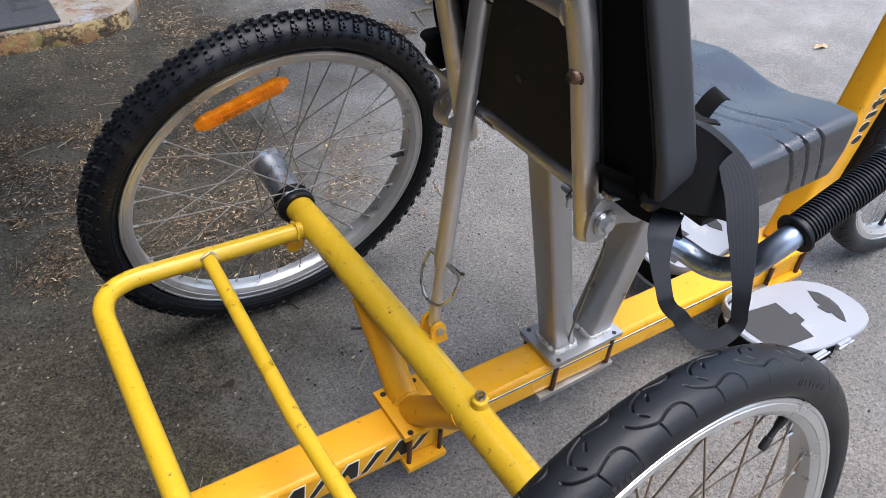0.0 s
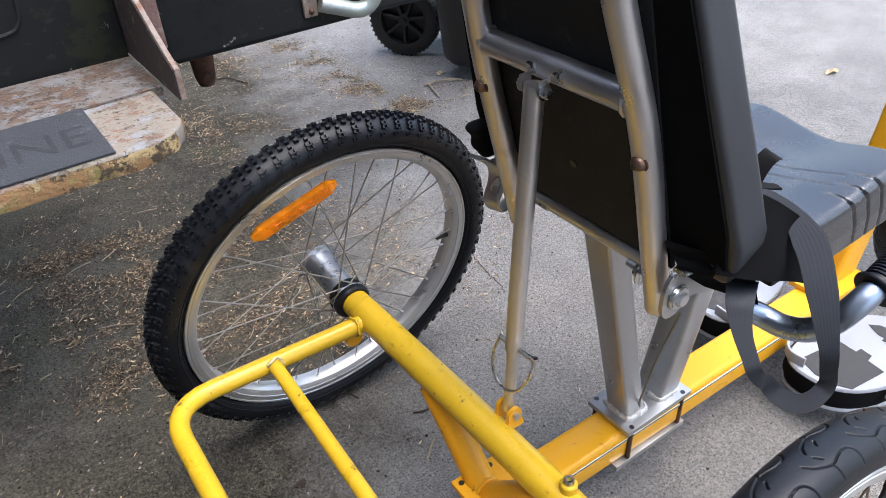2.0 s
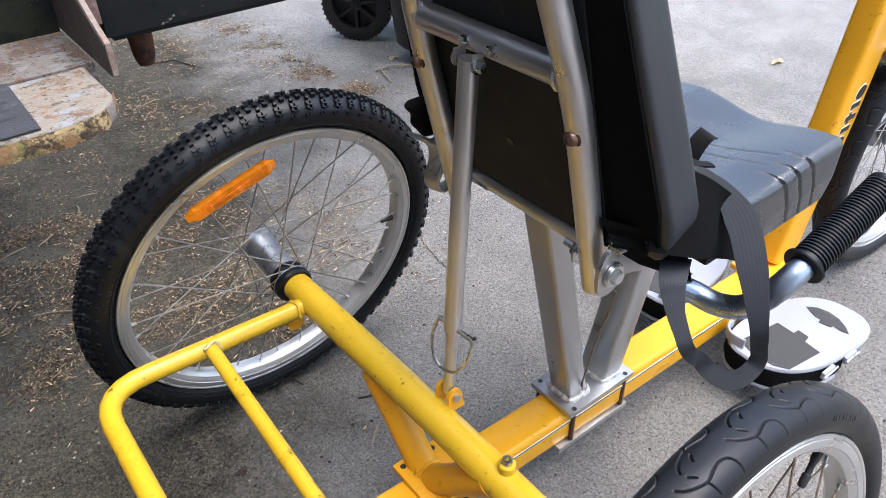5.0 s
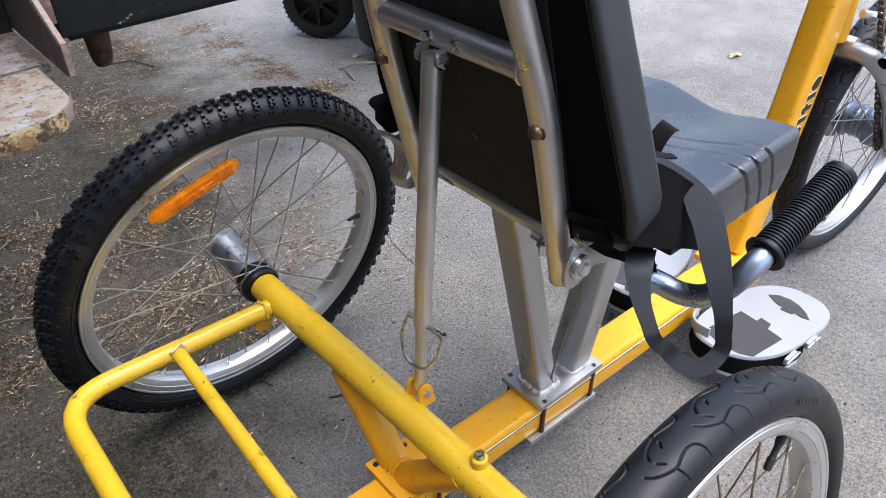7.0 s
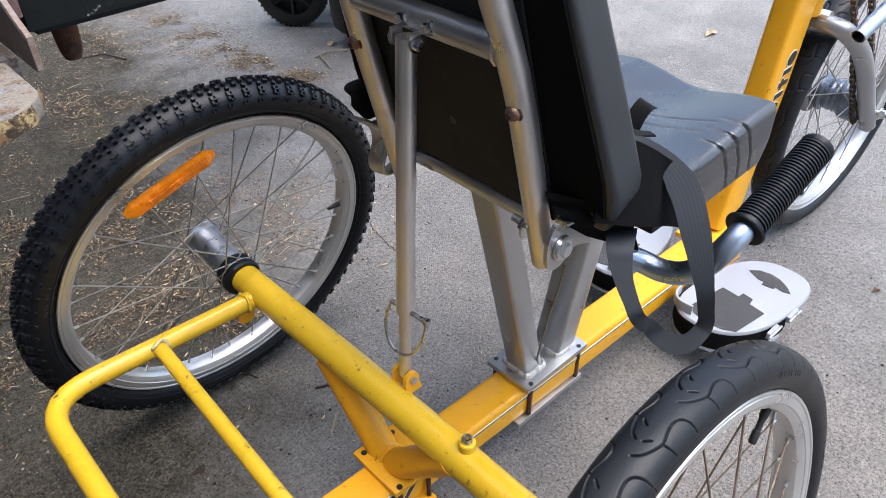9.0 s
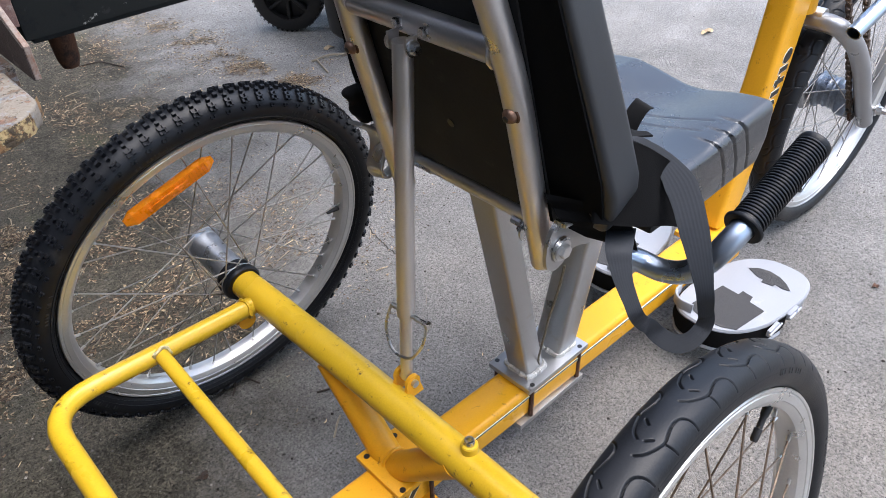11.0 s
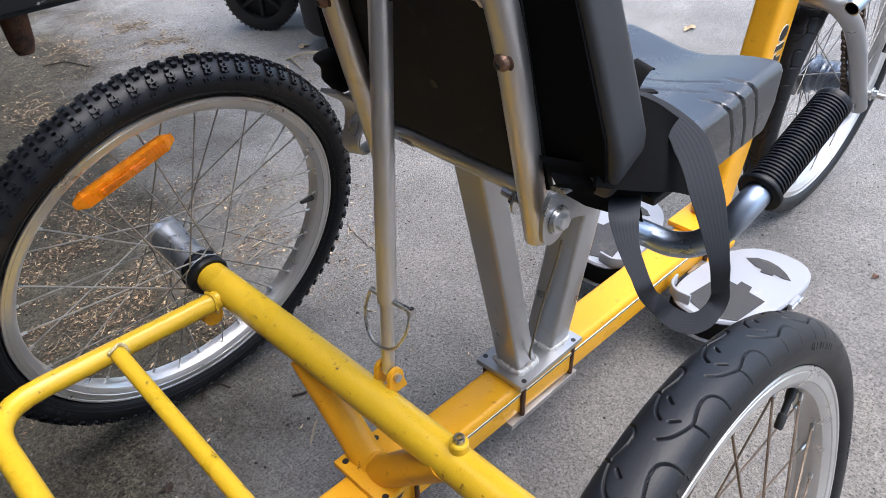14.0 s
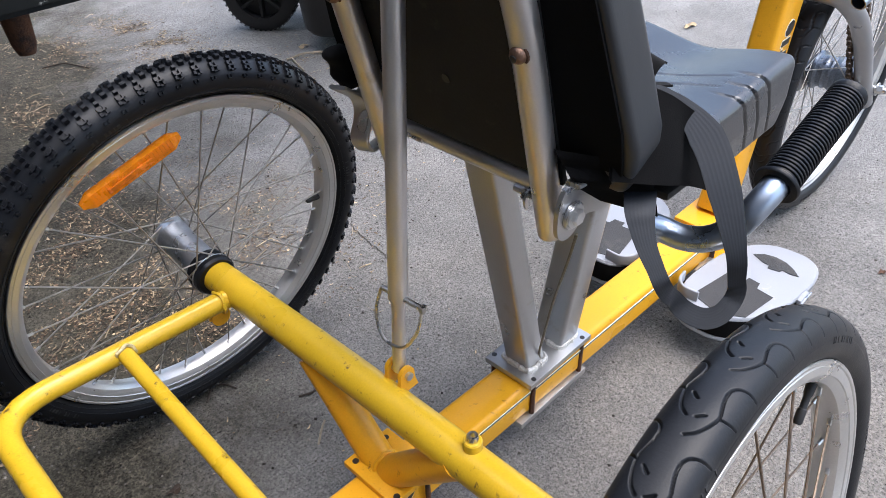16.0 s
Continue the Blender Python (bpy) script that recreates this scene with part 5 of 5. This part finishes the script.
for k in range(8):
    x = 0.008 - k * 0.032
    for g, m, lift in ((0.0018, DECALW, 0.0002), (0.0, DECAL, 0.0006)):
        if k % 2 == 0:
            beam_shape([(x - 0.013 - g, 0.0825 - g), (x - 0.005 + g, 0.0825 - g), (x + 0.018 + g, 0.1105 + g), (x + 0.008 - g, 0.1105 + g)], m, lift)
        else:
            beam_shape([(x - 0.015 - g, 0.0825 - g), (x - 0.008, 0.0825 - g), (x + 0.003, 0.095), (x + 0.007, 0.0825 - g), (x + 0.015 + g, 0.0825 - g), (x + 0.017 + g, 0.1105 + g), (x + 0.005 - g, 0.1105 + g)], m, lift)

# ---- trailer ----
tr = thing("trailer", "dark weathered trailer with a rusty bracket and wooden step", "trailer")
# both panels run on up out of view, raised there to shade the ground
part("side_panel", box(-0.031, 0.78, 0.735, 0.765, 0.436, 1.70, 0.004), PANEL, tr, "dark weathered side panel")
part("rear_panel", box(-1.93, -0.0945, 0.705, 0.735, 0.452, 1.7, 0.004), PANEL, tr, "black panel behind the step")
part("bottom_flange", box(-0.020, 0.78, 0.742, 0.86, 0.428, 0.4355, 0.002), PANEL, tr)
# added out of sight: keeps light from reaching the ground under the trailer
part("shade_panel", box(-1.93, -0.13, 2.16, 2.20, 0.10, 1.7, 0.004), PANEL, tr, "dark panel added unseen beyond the trailer to block light")
part("deck", box(-1.93, -0.13, 0.74, 2.2, 0.60, 0.66, 0.004), PANEL, tr)
part("raised_frame", tube([(-0.208, 0.7045, 0.90), (-0.210, 0.7045, 0.583), (-0.214, 0.7045, 0.552), (-0.224, 0.7045, 0.539), (-0.245, 0.7045, 0.5355), (-0.60, 0.7045, 0.532)], 0.0032, 8, 0.012), PANEL, tr, "raised moulding on the black panel")
front_board = round_box((0.55, 0.078, 0.0125), 0.007, (60, 10, 2), None)
for v in front_board.verts:
    x, y, z = v.co
    k = min(1.0, max(0.0, (x - 0.485) / 0.065))
    y2 = y + 0.060 * (1 - math.sqrt(1 - k * k)) * (1 - (y + 0.078) / 0.156)
    wob = 0.003 * noise.noise((x * 9, y * 9, 0)) + 0.0015 * noise.noise((x * 40, y * 40, 3))
    v.co = Vector((-0.658 + x, 0.480 + y2 + (wob if y < -0.05 else 0), 0.4605 + z + wob * 0.4))
part("step_board", front_board, PLANK_NEW, tr, "worn step board with peeling white paint")
part("step_board", box(-1.208, -0.0945, 0.5605, 0.702, 0.446, 0.4735, 0.003), PLANK, tr, "worn rear step board")
bm = bmesh.new()
for v0, v1 in zip(range(44), range(1, 45)):
    x0, x1 = -1.205 + 1.10 * v0 / 44, -1.205 + 1.10 * v1 / 44
    q = []
    for x in (x0, x1):
        k = min(1.0, max(0.0, (x + 0.173) / 0.065))
        y = 0.4005 + 0.060 * (1 - math.sqrt(1 - k * k)) + 0.003 * noise.noise((x * 12, 0, 0))
        d = 0.008 * noise.noise((x * 25, 3, 0))
        q.append([(x, y - 0.0005, 0.471), (x, y - 0.003, 0.462), (x, y - 0.0025, 0.450 + d * 0.3), (x, y + 0.010, 0.4475 + d * 0.3)])
    for r in range(3):
        bm.faces.new([bm.verts.new(p) for p in (q[0][r], q[1][r], q[1][r + 1], q[0][r + 1])])
bmesh.ops.remove_doubles(bm, verts=bm.verts, dist=1e-5)
bmesh.ops.recalc_face_normals(bm, faces=bm.faces)
part("board_edge", bm, MOSSY, tr, "mossy splintered board edge")
part("anti_slip_tape", box(-1.15, -0.198, 0.4060, 0.553, 0.4738, 0.4762, 0.0006), TAPE, tr, "dark grey gritty anti-slip tape")
bm = bmesh.new()
txt = bpy.data.curves.new("tape_text", "FONT")
txt.body, txt.size, txt.align_x, txt.extrude = "INE", 0.088, "RIGHT", 0.0004
tob = new("tape_text", txt)
dg = bpy.context.evaluated_depsgraph_get()
tme = bpy.data.meshes.new_from_object(tob.evaluated_get(dg))
bpy.data.objects.remove(tob)
tme.transform(pose(-0.209, 0.446, 0.4760) @ Matrix.Diagonal((0.77, 0.92, 1, 1)))
tme.materials.clear()
tme.materials.append(mat("tape_letter", (0.022, 0.025, 0.030), 0.9, 0, 0.2, 12, 900, 0.5))
tl = new("tape_letters", tme)
tl.parent = tr
tagged(tl, "faint darker letters on the tape")
# triangular bracket
bm = bmesh.new()
tri = [(0.494, 0.4745), (0.494, 0.513), (0.527, 0.529), (0.613, 0.579), (0.733, 0.648), (0.733, 0.4745)]
lo = [bm.verts.new((-0.0935, y, z)) for y, z in tri]
hi = [bm.verts.new((-0.0895, y, z)) for y, z in tri]
for i in range(len(tri)):
    j = (i + 1) % len(tri)
    bm.faces.new((lo[i], lo[j], hi[j], hi[i]))
bm.faces.new(lo[::-1])
bm.faces.new(hi)
bmesh.ops.recalc_face_normals(bm, faces=bm.faces)
RUSTP = mat("rust_streaked_paint", (0.060, 0.045, 0.042), 0.7, 0.1, 0.4, 30, 250, 0.4, dark=(0.20, 0.17, 0.155), stain=0.22, stain_scale=34)
part("bracket_plate", bm, RUSTP, tr, "rusty triangular bracket plate", smooth=False)
part("bracket_edge", sweep(bmesh.new(), [(-0.089, 0.4925, 0.476), (-0.089, 0.4925, 0.5145), (-0.089, 0.5265, 0.5305), (-0.089, 0.6125, 0.5805), (-0.089, 0.733, 0.6495)], rounded(0.007, 0.003, 0.001), (0, -0.7, 0.7)), mat("flaking_edge", (0.24, 0.195, 0.170), 0.8, 0.1, 0.25, 25, 300, 0.4, dark=(0.18, 0.09, 0.06), stain=0.5, stain_scale=30), tr, "flaking rusty bracket edge")
part("corner_iron", box(-0.072, -0.033, 0.7250, 0.7335, 0.462, 0.82, 0.002), mat("flaked_rust", (0.17, 0.10, 0.085), 0.8, 0.1, 0.3, 20, 250, 0.4, dark=(0.38, 0.34, 0.31), stain=0.25, stain_scale=26), tr, "rusty upright corner iron")
part("peg", lathe(bmesh.new(), [(0.0001, 0.0), (0.013, 0.003), (0.018, 0.018), (0.021, 0.06), (0.0215, 0.12), (0.0001, 0.12)], Matrix.Translation((0.046, 0.845, 0.340)) @ Matrix.Rotation(radians(90), 4, "X"), 18), RUST, tr, "rusty iron peg under the panel")
fl = part("pipe_flange", box(0.196, 0.222, 0.7270, 0.7345, 0.452, 0.500, 0.004), mat("rusty_galvanised", (0.22, 0.17, 0.14), 0.7, 0.3, 0.3, 40, 300, 0.3, dark=(0.30, 0.29, 0.27), stain=0.3, stain_scale=60), tr, "rust-stained flange with rusty bolts")
for z in (0.462, 0.488):
    part("flange_bolt", hexbolt((0.209, 0.7265, z), (0, -1, 0), 0.005, 0.005, True), RUST, fl)
part("bent_pipe", tube([(0.222, 0.718, 0.474), (0.300, 0.700, 0.447), (0.330, 0.695, 0.500), (0.336, 0.695, 0.62)], 0.0135, 16, 0.045), GALV, tr, "bent galvanised pipe handle")
tw = bmesh.new()
lathe(tw, [(0.16, -0.08), (0.25, -0.08), (0.29, -0.06), (0.30, 0), (0.29, 0.06), (0.25, 0.08), (0.16, 0.08)], pose(-1.6, 1.05, 0.300), 40)
lathe(tw, [(0.0001, -0.05), (0.16, -0.05), (0.16, 0.05), (0.0001, 0.05)], pose(-1.6, 1.05, 0.300), 40)
part("road_wheel", tw, RUBBER, tr, "black trailer wheel")
part("axle", rod((-1.6, 1.05, 0.30), (-1.6, 2.15, 0.30), 0.03, 12), RUST, tr)
for x in (-1.88, -1.32):
    part("spring_hanger", box(x - 0.03, x + 0.03, 1.20, 1.26, 0.28, 0.61, 0.004), RUST, tr)

# ---- wheeled bin ----
bn = thing("wheeled_bin", "black plastic wheeled bin with ribbed wheels", "bin", (0.872, 1.495, 0.0))
bn.rotation_euler = (0, 0, radians(-52))
BR = 0.108


def bin_part(name, bm, m, label=""):
    o = part(name, bm, m, bn, label)
    return o


for wy in (0.0,):
    bm = bmesh.new()
    lathe(bm, [(0.070, -0.026), (0.092, -0.027), (0.104, -0.022), (0.106, 0), (0.104, 0.022), (0.092, 0.027), (0.070, 0.026), (0.072, 0)], pose(0, wy, BR), 48)
    wh = bin_part("bin_wheel", bm, PLASTIC, "black plastic wheel with lugged tyre")
    bm = bmesh.new()
    lathe(bm, [(0.0001, -0.020), (0.018, -0.020), (0.020, 0.0), (0.018, 0.020), (0.0001, 0.020)], pose(0, wy, BR), 20)
    part("wheel_hub", bm, PLASTIC, wh)
    for k in range(7):
        a = 2 * math.pi * k / 7 + 0.2
        part("wheel_spoke", sweep(bmesh.new(), [(0.015 * math.cos(a), wy, BR + 0.015 * math.sin(a)), (0.074 * math.cos(a), wy, BR + 0.074 * math.sin(a))], rounded(0.010, 0.034, 0.003), (0, 1, 0)), PLASTIC, wh)
    part("wheel_disc", lathe(bmesh.new(), [(0.0001, 0.004), (0.074, 0.004), (0.074, 0.010), (0.0001, 0.010)], pose(0, wy, BR), 32), PLASTIC, wh)
    bm = bmesh.new()
    for k in range(44):
        for sgn in (-1, 1):
            a = 2 * math.pi * (k + 0.25 * sgn) / 44
            b = box(-0.003, 0.003, wy + sgn * 0.002, wy + sgn * 0.024, 0.1035, 0.1078, 0)
            bmesh.ops.transform(b, matrix=Matrix.Translation((0, 0, BR)) @ Matrix.Rotation(a, 4, "Y"), verts=b.verts)
            me = bpy.data.meshes.new("t")
            b.to_mesh(me)
            b.free()
            bm.from_mesh(me)
            bpy.data.meshes.remove(me)
    tagged(part("wheel_tread", bm, PLASTIC, wh, "", False), kind="stuff")
bin_part("bin_axle", rod((0, -0.03, BR), (0, 0.46, BR), 0.010, 10), PLASTIC)
bm = bmesh.new()
rows = []
for z, dx, dy in ((0.045, 0.40, 0.40), (0.06, 0.42, 0.42), (0.30, 0.46, 0.46), (1.0, 0.56, 0.56)):
    rows.append([bm.verts.new((0.37 + a, 0.02 + b, z)) for a, b in rounded(dx, dy, 0.06, 4)])
for r, q in zip(rows, rows[1:]):
    for i in range(len(r)):
        j = (i + 1) % len(r)
        bm.faces.new((r[i], r[j], q[j], q[i]))
bm.faces.new(rows[0][::-1])
bm.faces.new(rows[-1])
bin_part("bin_body", bm, PLASTIC, "tapered dark plastic body")
bin_part("bin_lid", box(0.06, 0.68, -0.29, 0.33, 1.0, 1.04, 0.015), PLASTIC)
bin_part("axle_bracket", box(-0.02, 0.25, 0.05, 0.17, 0.085, 0.13, 0.006), PLASTIC)
bin_part("bin_foot", box(0.50, 0.62, -0.14, 0.14, 0.0, 0.05, 0.01), PLASTIC)

# ---- loose things on the ground ----
rng = random.Random(7)


# drifts of litter: x, y, spread along, spread across, heading in degrees, weight
DRIFTS = [(-0.198, 0.928, 0.060, 0.030, -20, 1.5), (-0.286, 1.027, 0.045, 0.022, -20, 0.8), (-0.126, 1.010, 0.060, 0.035, -20, 1.4),
          (-0.239, 0.735, 0.070, 0.026, -25, 1.3), (-0.431, 0.761, 0.055, 0.035, 10, 1.2), (-0.240, 0.588, 0.050, 0.045, -40, 1.6),
          (0.20, 1.390, 0.090, 0.060, -50, 1.0), (0.07, 1.250, 0.10, 0.08, -40, 0.6), (0.02, 0.760, 0.20, 0.14, -30, 4.6), (0.10, 0.520, 0.13, 0.07, -40, 2.0),
          (-0.30, 0.880, 0.18, 0.10, -20, 1.6), (0.589, 1.80, 0.12, 0.040, -72, 1.3), (0.611, 1.60, 0.10, 0.035, -85, 1.5),
          (0.623, 1.34, 0.09, 0.035, -80, 2.0), (0.666, 1.183, 0.05, 0.045, -50, 1.4), (0.47, 1.60, 0.16, 0.12, -60, 0.9), (0.40, 1.78, 0.10, 0.04, -60, 0.8), (0.83, 1.20, 0.05, 0.04, -50, 0.35)]
TOTAL = sum(d[5] for d in DRIFTS)


def spot(kind, clump=-0.02):
    """A place for a scrap of litter: in the drifts beside the wheel and along the trailer, a few anywhere."""
    while True:
        if rng.random() < 0.24:
            x, y = rng.uniform(-0.8, 1.2), rng.uniform(0.1, 2.0)
            if rng.random() < 0.5:
                x, y = rng.gauss(-0.1, 0.25), rng.gauss(0.95, 0.3)
        else:
            w = rng.random() * TOTAL
            for cx, cy, along, across, head, part_of in DRIFTS:
                w -= part_of
                if w < 0:
                    break
            if kind == "dry_straw" and cy < 1.1 and rng.random() < 0.75:
                continue
            a, u, v = radians(head), rng.gauss(0, along), rng.gauss(0, across)
            x, y = cx + u * math.cos(a) - v * math.sin(a), cy + u * math.sin(a) + v * math.cos(a)
        if rng.random() < 0.45 + 1.5 * (noise.noise((x * 9, y * 9, 5.0)) + 0.7 * noise.noise((x * 30, y * 30, 2.0)) - clump):
            if y < 0.44 and rng.random() < 0.85:
                continue
            return x, y


def litter(n, name, material, lmin, lmax, wmin, wmax, label, clump=-0.02):
    bm = bmesh.new()
    for _ in range(n):
        x, y = spot(name, clump)
        ln, w = rng.uniform(0, 1) ** 2 * (lmax - lmin) + lmin, rng.uniform(wmin, wmax)
        a, curl = rng.uniform(0, 2 * math.pi), rng.uniform(-0.25, 0.6)
        c, s = math.cos(a), math.sin(a)
        z = ground_z(x, y) + 0.0007 + rng.random() ** 2 * 0.006
        tx, ty = rng.uniform(-0.35, 0.35), rng.uniform(-0.35, 0.35)
        top = []
        for u, v in ((-1, rng.uniform(-0.8, 0.8)), (-0.3, -rng.random()), (0.5, -rng.random()), (1, rng.uniform(-0.9, 0.9)), (0.4, rng.random()), (-0.4, rng.random())):
            px, py = u * ln / 2, v * w / 2
            lift = curl * abs(u) * ln * 0.25 + abs(tx * px) + abs(ty * py)
            top.append(bm.verts.new((x + px * c - py * s, y + px * s + py * c, z + lift)))
        m = bm.verts.new((x, y, z + 0.0006))
        for i in range(6):
            bm.faces.new((top[i], top[(i + 1) % 6], m))
    return tagged(part(name, bm, material, None, "", False), label, "leaf litter", kind="stuff")


litter(17000, "leaf_litter", LITTER, 0.0025, 0.013, 0.0014, 0.0062, "scattered brown leaf scraps and wood chips on asphalt")
litter(9000, "bark_litter", mat("bark_bits", (0.150, 0.092, 0.055), 0.9, 0, 0.2, 30, 200, 0.2, island=0.95, other=(0.036, 0.026, 0.019)), 0.002, 0.014, 0.0012, 0.0060, "clumps of brown bark bits and leaf scraps", 0.08)
PALE = mat("dry_straw", (0.30, 0.25, 0.18), 0.85, 0, 0.2, 30, 200, 0.1, island=0.4)
litter(1900, "dry_straw", PALE, 0.006, 0.040, 0.0008, 0.0022, "pale dry straw bits on asphalt")

STICK = mat("dry_stalks", (0.36, 0.29, 0.19), 0.8, 0, 0.2, 30, 200, 0.1, island=0.4)
bm = bmesh.new()
for x, y, x2, y2 in ((-0.432, 0.956, -0.373, 1.024), (-0.275, 0.966, -0.225, 0.980), (-0.414, 1.010, -0.395, 1.018), (-0.376, 0.947, -0.335, 0.967), (-0.405, 0.971, -0.379, 0.988), (-0.269, 0.761, -0.212, 0.733), (-0.206, 0.969, -0.174, 0.990), (-0.398, 0.818, -0.380, 0.832), (-0.459, 0.753, -0.397, 0.750), (-0.378, 0.692, -0.360, 0.694)):
    z, bow = ground_z(x, y) + 0.0025, rng.uniform(-0.003, 0.003)
    sweep(bm, [(x, y, z), ((x + x2) / 2 + bow, (y + y2) / 2 - bow, z + 0.003), (x2, y2, z + 0.001)], circle(0.0012, 5))
for _ in range(60):
    x, y = spot("stalk", -0.1)
    a, ln = rng.uniform(-0.6, 1.5), rng.uniform(0.006, 0.022)
    z = ground_z(x, y) + 0.003
    sweep(bm, [(x, y, z), (x + ln * math.cos(a), y + ln * math.sin(a), z + 0.003), (x + 2 * ln * math.cos(a + 0.2), y + 2 * ln * math.sin(a + 0.2), z)], circle(rng.uniform(0.0006, 0.0012), 5))
tagged(part("dry_stalks", bm, STICK), "long pale dry stalks among leaf litter", "dry stalks", kind="stuff")

# grit all over
bm = bmesh.new()
for _ in range(10000):
    q = rng.random()
    if q < 0.35:
        x, y = rng.gauss(-0.22, 0.22), rng.gauss(0.62, 0.28)
    elif q < 0.80:
        x, y = rng.uniform(-0.6, 1.3), rng.uniform(-0.5, 1.2)
    else:
        x, y = rng.gauss(0.2, 0.7), rng.gauss(0.9, 0.6)
    r = 0.0007 + 0.0022 * rng.random() ** 3
    z = ground_z(x, y)
    vs = [bm.verts.new((x + r * rng.uniform(0.7, 1.2) * dx, y + r * rng.uniform(0.7, 1.2) * dy, z + r * dz)) for dx, dy, dz in ((1, 0, 0.2), (0, 1, 0.2), (-1, 0, 0.2), (0, -1, 0.2), (0.1, 0.1, 1.0))]
    for i in range(4):
        bm.faces.new((vs[i], vs[(i + 1) % 4], vs[4]))
tagged(part("grit", bm, mat("grit_stone", (0.20, 0.185, 0.165), 0.95, 0, 0.2, 40, 300, 0.1, island=0.6, spec=0.1, other=(0.018, 0.016, 0.014)), None, "", False), "loose grit and small stones", "grit", kind="stuff")


def twig(pts, r, label, material=None):
    z = [Vector((x, y, ground_z(x, y) + r + dz)) for x, y, dz in pts]
    bm = sweep(bmesh.new(), fillet(z, 0.012, 4), circle(r, 7), scales=None)
    tagged(part("twig", bm, material or RUST), label, "twig", "twigs on the asphalt")


TWIG = mat("dark_twig", (0.030, 0.021, 0.015), 0.85, 0, 0.3, 60, 400, 0.3)
twig([(-0.030, 0.345, 0.0), (-0.012, 0.362, 0.004), (0.004, 0.358, 0.002), (0.012, 0.338, 0.0)], 0.0014, "curled dark twig lying on asphalt", TWIG)
twig([(0.062, 0.262, 0), (0.078, 0.252, 0.002), (0.092, 0.256, 0)], 0.0016, "short dark twig lying on asphalt", TWIG)
twig([(0.030, 0.178, 0), (0.050, 0.196, 0.001), (0.060, 0.203, 0)], 0.0015, "thin pale twig lying on asphalt", PALE)
twig([(0.30, 1.704, 0.0), (0.351, 1.684, 0.004), (0.385, 1.606, 0.0)], 0.0018, "dark twig lying beside leaf litter", TWIG)
twig([(0.763, 1.248, 0.0), (0.81, 1.235, 0.008), (0.869, 1.213, 0.0)], 0.003, "pale forked stick on asphalt", PALE)
twig([(0.774, 1.239, 0.004), (0.762, 1.20, 0.003), (0.751, 1.158, 0.0)], 0.0025, "small pale side stick on asphalt", PALE)


def dead_leaf(x, y, s, a, material, label):
    bm = bmesh.new()
    out = []
    for i in range(14):
        t = 2 * math.pi * i / 14
        r = s * (0.75 + 0.25 * math.sin(3 * t + a) + 0.15 * rng.random())
        out.append(bm.verts.new((r * math.cos(t + a), 0.6 * r * math.sin(t + a), ground_z(x, y) + 0.001 + 0.35 * s * abs(math.sin(t * 1.5)))))
    c = bm.verts.new((0, 0, ground_z(x, y) + 0.003))
    for i in range(14):
        bm.faces.new((out[i], out[(i + 1) % 14], c))
    o = tagged(part("dead_leaf", bm, material, None, "", False), label, "leaf", "dead leaves on the asphalt")
    o.location = (x, y, 0)


dead_leaf(-0.132, 0.250, 0.011, 0.4, mat("dark_leaf", (0.035, 0.022, 0.015), 0.9, 0, 0.3, 60, 400, 0.2), "curled brown dead leaf on asphalt")
dead_leaf(1.668, 0.573, 0.026, 1.1, LITTER, "pale crumpled dead leaf on asphalt")
dead_leaf(0.87, -0.216, 0.009, 0.2, RUST, "small dark dead leaf on asphalt")
dead_leaf(0.44, -0.16, 0.006, 0.9, RUST, "tiny dark dead leaf on asphalt")
dead_leaf(0.85, 1.29, 0.020, 2.0, LITTER, "brown dead leaf beside the bin")


# crack in the asphalt, filled with dirt
bm = bmesh.new()
pts, prev = [(0.385, 0.535), (0.374, 0.518), (0.368, 0.486), (0.362, 0.452), (0.359, 0.415), (0.350, 0.395)], None
for i in range(51):
    k = i / 50 * (len(pts) - 1)
    j = min(int(k), len(pts) - 2)
    f = k - j
    x = pts[j][0] * (1 - f) + pts[j + 1][0] * f + 0.004 * noise.noise((i * 0.35, 0, 0))
    y = pts[j][1] * (1 - f) + pts[j + 1][1] * f
    w = 0.0012 + 0.0010 * noise.noise((i * 0.5, 7, 0))
    z = ground_z(x, y) + 0.0012
    cur = (bm.verts.new((x - w, y, z)), bm.verts.new((x + w, y, z)))
    if prev:
        bm.faces.new((prev[0], prev[1], cur[1], cur[0]))
    prev = cur
tagged(part("ground_crack", bm, mat("crack_dirt", (0.05, 0.045, 0.04), 0.95, 0, 0.3, 60, 400, 0.3)), "thin dirt-filled crack in the asphalt", "crack", kind="structure")

# ---- unseen wall and roof, added behind to shape the light ----
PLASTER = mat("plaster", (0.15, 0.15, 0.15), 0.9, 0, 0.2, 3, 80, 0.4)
tagged(part("unseen_wall", box(-2.15, -1.95, -5.0, 5.0, -0.02, 3.0, 0.01), PLASTER), "plain grey wall added unseen behind to shape the light", "wall", kind="structure")
tagged(part("ceiling", box(-2.15, -1.1, -5.0, 5.0, 2.75, 2.85, 0.01), PLASTER), "plain roof slab added unseen to block sky light", "ceiling", kind="structure")
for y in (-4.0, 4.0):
    tagged(part("unseen_roof_post", box(-1.25, -1.15, y - 0.05, y + 0.05, -0.01, 2.75, 0.005), PLASTER), "plain square post added to hold the unseen roof", "post", "roof posts", "structure")
